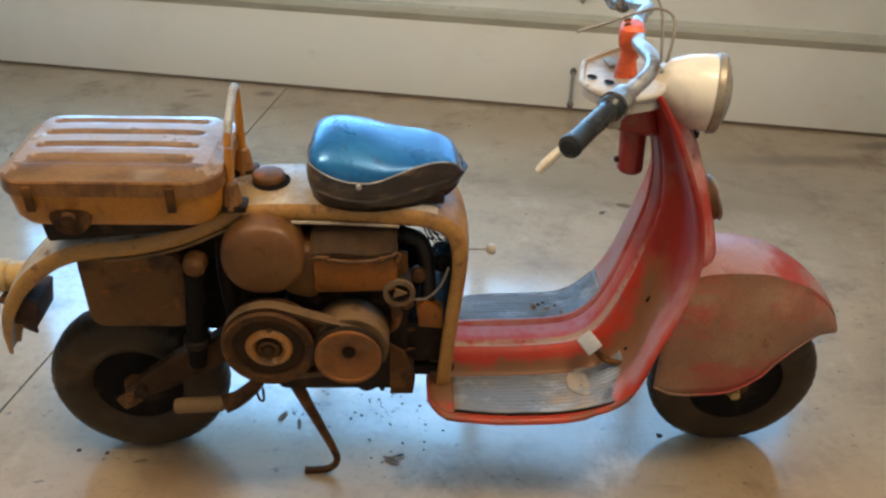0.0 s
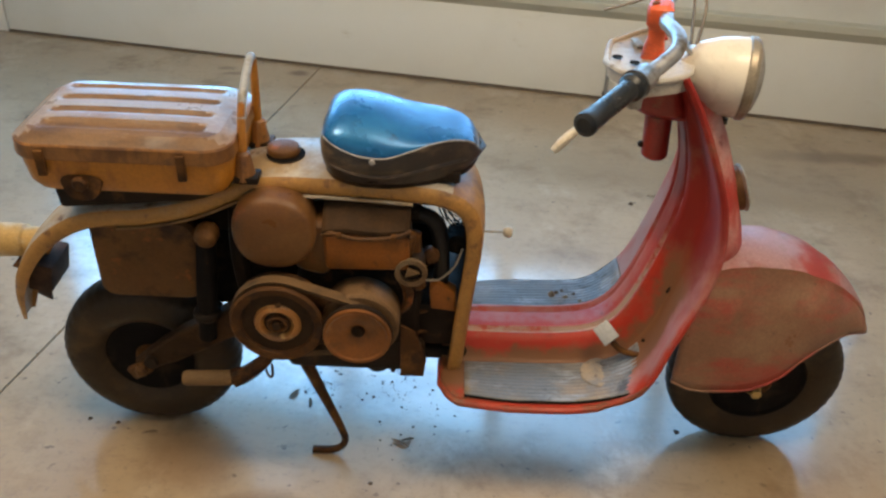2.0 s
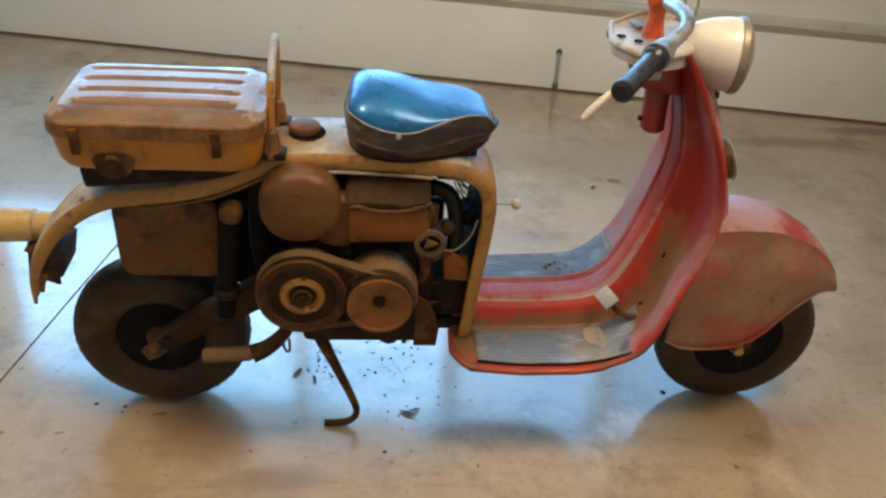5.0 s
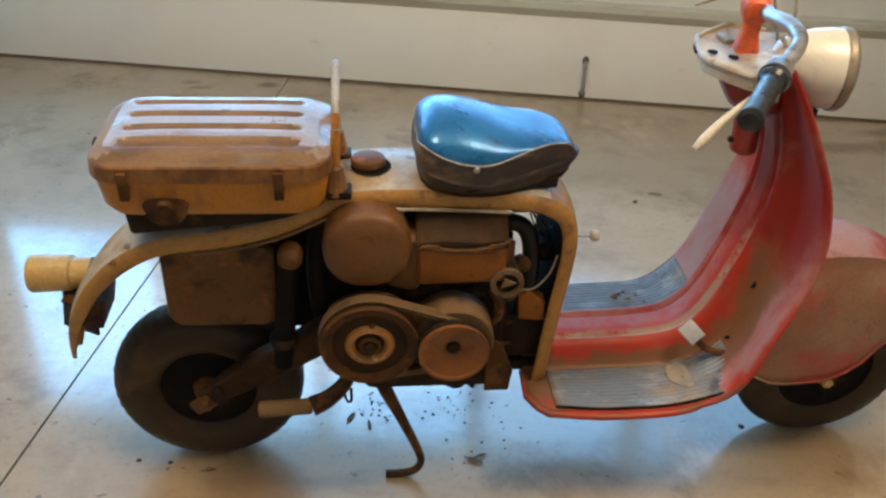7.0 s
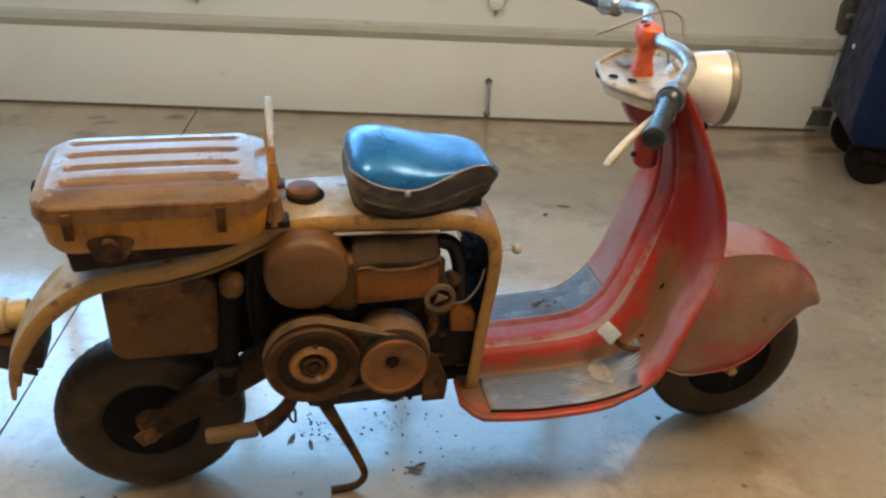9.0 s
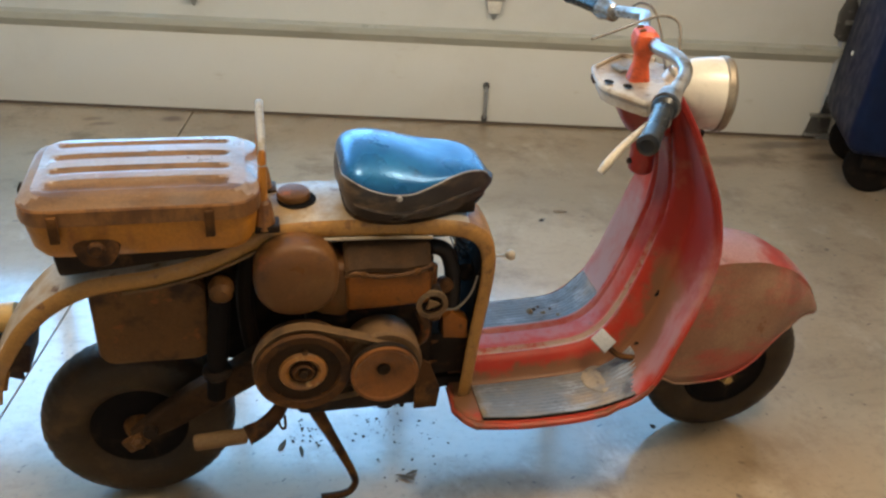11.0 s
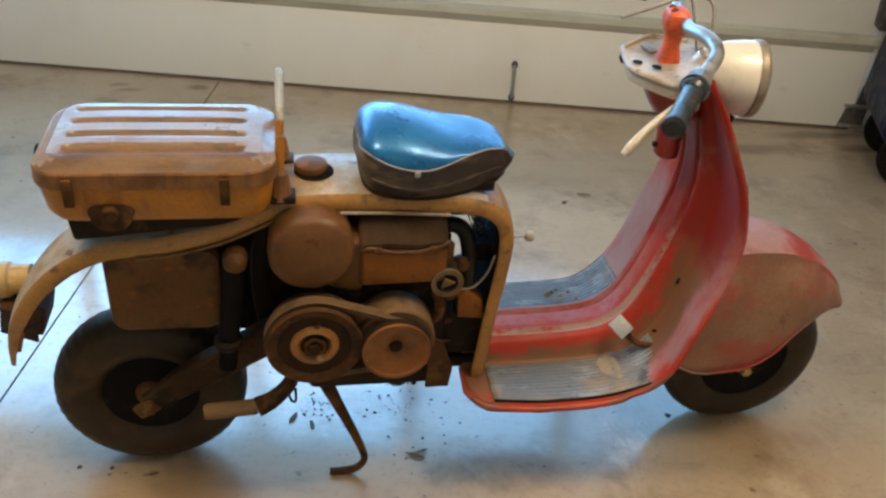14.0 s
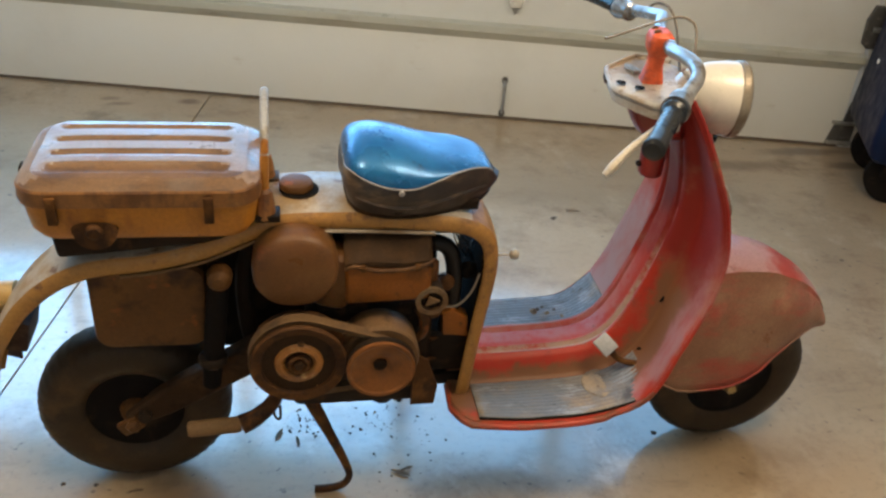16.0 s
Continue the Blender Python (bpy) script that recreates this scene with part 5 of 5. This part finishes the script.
part("shock_cap", lathe([(0, 0.020), (0.012, 0.024), (0.035, 0.022), (0.045, 0.012), (0.046, 0)], (-0.490, -0.098, 0.590), (0, -1, 0), 18), M_rust_light, shock, "tan upper bush")
swing = part("swing_arm", loft([[c + Vector((-0.5 * p.y, p.x, 0.85 * p.y)) for p in round_rect(hy, hz, 0.010, 0)] for c, hy, hz in ((Vector((-0.690, -0.086, 0.216)), 0.012, 0.016), (Vector((-0.66, -0.088, 0.236)), 0.016, 0.022), (Vector((-0.62, -0.088, 0.262)), 0.018, 0.030), (Vector((-0.56, -0.088, 0.302)), 0.020, 0.034), (Vector((-0.50, -0.088, 0.338)), 0.022, 0.032), (Vector((-0.40, -0.085, 0.40)), 0.024, 0.034))]), M_dark_brown, scooter, "dark rusty swing arm")
part("axle_fork", block((0.05, 0.014, 0.035), pose(-0.688, -0.098, 0.208, 0, -32, 0), 0.005), M_rust_light, swing)
part("axle_bolt", lathe([(0, 0.016), (0.012, 0.016), (0.018, 0.008), (0.018, 0)], (-0.682, -0.098, 0.212), (0, -1, 0), 6), M_rust_light, swing)
part("adjuster", lathe([(0, 0.014), (0.02, 0.014)], (-0.655, -0.098, 0.243), (0, -1, 0), 12), M_grime, swing)
kick = part("kick_lever", tube([(-0.375, -0.08, 0.315), (-0.395, -0.13, 0.29), (-0.43, -0.155, 0.268), (-0.462, -0.165, 0.258)], [0.014, 0.015, 0.018, 0.021], 12, steps=4), M_rust, scooter, "rusty kick lever")
part("kick_pedal", lathe([(0, 0.0), (0, 0.014), (0.006, 0.0165), (0.098, 0.0165), (0.104, 0.014), (0.104, 0)], (-0.462, -0.168, 0.262), (-1, 0, -0.06), 16), M_sleeve, kick, "tan pedal sleeve")
part("spring", tube([(-0.40, -0.135, 0.28), (-0.395, -0.14, 0.25), (-0.385, -0.14, 0.245), (-0.385, -0.135, 0.275)], 0.003, 6, steps=4), M_rust, kick)
stand = part("side_stand", tube([(-0.335, -0.075, 0.275), (-0.315, -0.095, 0.235), (-0.28, -0.115, 0.165), (-0.245, -0.128, 0.085), (-0.236, -0.130, 0.045), (-0.252, -0.130, 0.018), (-0.285, -0.128, 0.008), (-0.312, -0.126, 0.006)], [0.017, 0.015, 0.011, 0.009, 0.008, 0.0085, 0.009, 0.009], 10, steps=5), M_rust, scooter, "rusty bent side stand")
part("stand_pivot", block((0.07, 0.05, 0.03), pose(-0.325, -0.07, 0.272), 0.006), M_grime, stand)

# choke knob on the body front
knob = part("choke_rod", tube([(0.03, -0.035, 0.572), (0.09, -0.035, 0.572)], 0.0028, 6), M_alu, scooter, "thin choke rod")
part("choke_knob", lathe([(0, 0.005), (0.004, 0.010), (0.012, 0.012), (0.018, 0.010), (0.020, 0.0)], (0.088, -0.035, 0.572), (1, 0, 0), 14), M_lever, knob, "yellowed round knob")

# ---- blue wheeled cart by the door's end ----
cart = tagged(new("wheeled_cart"), "tall dark blue plastic wheeled refuse cart by the door", "refuse cart")
cart.matrix_world = ROOM @ pose(1.905, -0.525, 0, 0, 0, -14.7)
part("cart_body", loft([[Vector((p.x, p.y, z)) for p in round_rect(hx, hy, r, 0)] for z, hx, hy, r in ((0.190, 0.245, 0.285, 0.03), (0.196, 0.262, 0.302, 0.035), (0.215, 0.284, 0.322, 0.04), (0.250, 0.298, 0.334, 0.045), (0.30, 0.300, 0.337, 0.045), (0.6, 0.278, 0.330, 0.045), (1.0, 0.250, 0.320, 0.045), (1.01, 0.27, 0.34, 0.045), (1.04, 0.27, 0.34, 0.045))]), M_bin, cart, "dark blue plastic body")
part("cart_lid", loft([[Vector((p.x, p.y, z)) for p in round_rect(hx, hy, 0.05, 0)] for z, hx, hy in ((1.04, 0.275, 0.345), (1.06, 0.275, 0.345), (1.09, 0.22, 0.29), (1.1, 0.16, 0.22))]), M_bin, cart)
for y in (-0.20, 0.20):
    w = part("cart_wheel", lathe([(-0.025, 0.0), (-0.025, 0.10), (-0.018, 0.115), (0.018, 0.115), (0.025, 0.10), (0.025, 0.0)], (-0.15, y, 0.115), (0, 1, 0), 28), M_black, cart, "black cart wheel")
part("cart_foot", block((0.03, 0.3, 0.20), pose(0.2, 0, 0.10), 0.006), M_bin, cart)
part("axle_block", block((0.12, 0.52, 0.09), pose(-0.15, 0, 0.16), 0.006), M_black, cart)
part("rivet", lathe([(0, 0.012), (0.006, 0.010), (0.008, 0.0)], (-0.283, 0.10, 0.53), (-1, 0, 0), 12), M_door, cart, "pale round rivet")

# ---- ceiling lamp and small litter ----
for bx, by, power in BULBS:
    fitting = tagged(new("ceiling_lamp"), "plain white lamp holder on the ceiling", "ceiling lamp", "lamps on the ceiling")
    part("lamp_body", at_room(lathe([(0.0, 0.07), (0.03, 0.07), (0.05, 0.05), (0.08, 0.035), (0.09, 0.0)], (bx, by, 2.69), (0, 0, -1), 28)), M_wall, fitting)


def leaf(x, y, size, turn, seed):
    r = random.Random(seed)
    rows = []
    for i in range(9):
        u = i / 8
        w = size * 0.13 * math.sin(math.pi * u) ** 0.8 * (0.8 + 0.4 * r.random())
        z = 0.002 + size * 0.05 * (math.sin(math.pi * u) * r.random())
        rows.append([Vector((size * (u - 0.5), v * w, 0.002 + z * abs(v) + 0.2 * z)) for v in (-1, -0.5, 0, 0.5, 1)])
    bm = loft(rows, closed=False)
    ob = part("dry_leaf", bm, M_leaf)
    ob.matrix_world = pose(x, y, 0, 0, 0, turn)
    mod = ob.modifiers.new("thickness", 'SOLIDIFY')
    mod.thickness = 0.0006
    return tagged(ob, "curled dry brown leaf on the concrete", "leaf", "litter on the floor")


leaf(-0.112, -0.062, 0.048, 150, 1)
leaf(-0.390, 0.099, 0.042, 60, 2)
leaf(-0.096, -0.050, 0.036, 20, 3)


# crumbs of soil dropped under the engine, and single specks on the floor
rng = random.Random(11)
bm = bmesh.new()


def crumb(bm, x, y, r):
    ring = [bm.verts.new((x + r * (0.6 + 0.8 * rng.random()) * math.cos(a), y + r * (0.6 + 0.8 * rng.random()) * math.sin(a), 0.0004)) for a in (2 * math.pi * k / 6 for k in range(6))]
    peak = bm.verts.new((x, y, r * (0.5 + 0.6 * rng.random())))
    for k in range(6):
        bm.faces.new((ring[k], ring[(k + 1) % 6], peak))
    bm.faces.new(ring[::-1])


for cx, cy, sx, sy, count in ((-0.19, 0.125, 0.10, 0.07, 90), (-0.33, 0.14, 0.03, 0.035, 60), (-0.12, 0.16, 0.06, 0.05, 70), (-0.10, -0.02, 0.05, 0.04, 25)):
    for k in range(count):
        crumb(bm, rng.gauss(cx, sx), rng.gauss(cy, sy), 0.0008 + 0.0038 * rng.random() ** 3)
for k in range(70):
    crumb(bm, rng.gauss(-0.05, 0.55), rng.gauss(0.25, 0.45), 0.0008 + 0.003 * rng.random() ** 3)
tagged(part("soil_crumbs", bm, M_crumb, smooth=False), "dark crumbs of soil dropped under the engine", "dirt", kind="stuff")
for x, y, r in ((0.561, 0.021, 0.009), (0.668, 1.262, 0.010), (0.40, 0.62, 0.006), (-0.86, -0.02, 0.007), (-0.79, -0.03, 0.006), (-0.17, -0.19, 0.006)):
    bm = bmesh.new()
    crumb(bm, 0, 0, r)
    ob = tagged(part("soil_crumb", bm, M_crumb, smooth=False), "dark crumb of soil on the concrete", "dirt", "litter on the floor")
    ob.location = (x, y, 0)
leaf(0.768, 1.330, 0.055, 170, 4)
leaf(-0.345, 0.07, 0.035, 100, 5)
leaf(-0.70, -0.06, 0.03, 10, 6)

# scraps lying on the far floor mat
for k, (x, y, r) in enumerate(((0.235, 0.150, 0.012), (0.250, 0.158, 0.007), (0.268, 0.140, 0.008), (0.290, 0.150, 0.006), (0.300, 0.120, 0.007), (0.262, 0.165, 0.005))):
    bm = bmesh.new()
    crumb(bm, 0, 0, r)
    ob = tagged(part("dirt_scrap", bm, M_crumb if k % 2 else M_leaf, smooth=False), "dry brown scrap lying on the floor mat", "dirt", "scraps on the mat")
    ob.matrix_world = scooter.matrix_world @ pose(x, y, interp(x, [p.x for p in fine_s[:31]], [p.z for p in fine_s[:31]]) + 0.0065)
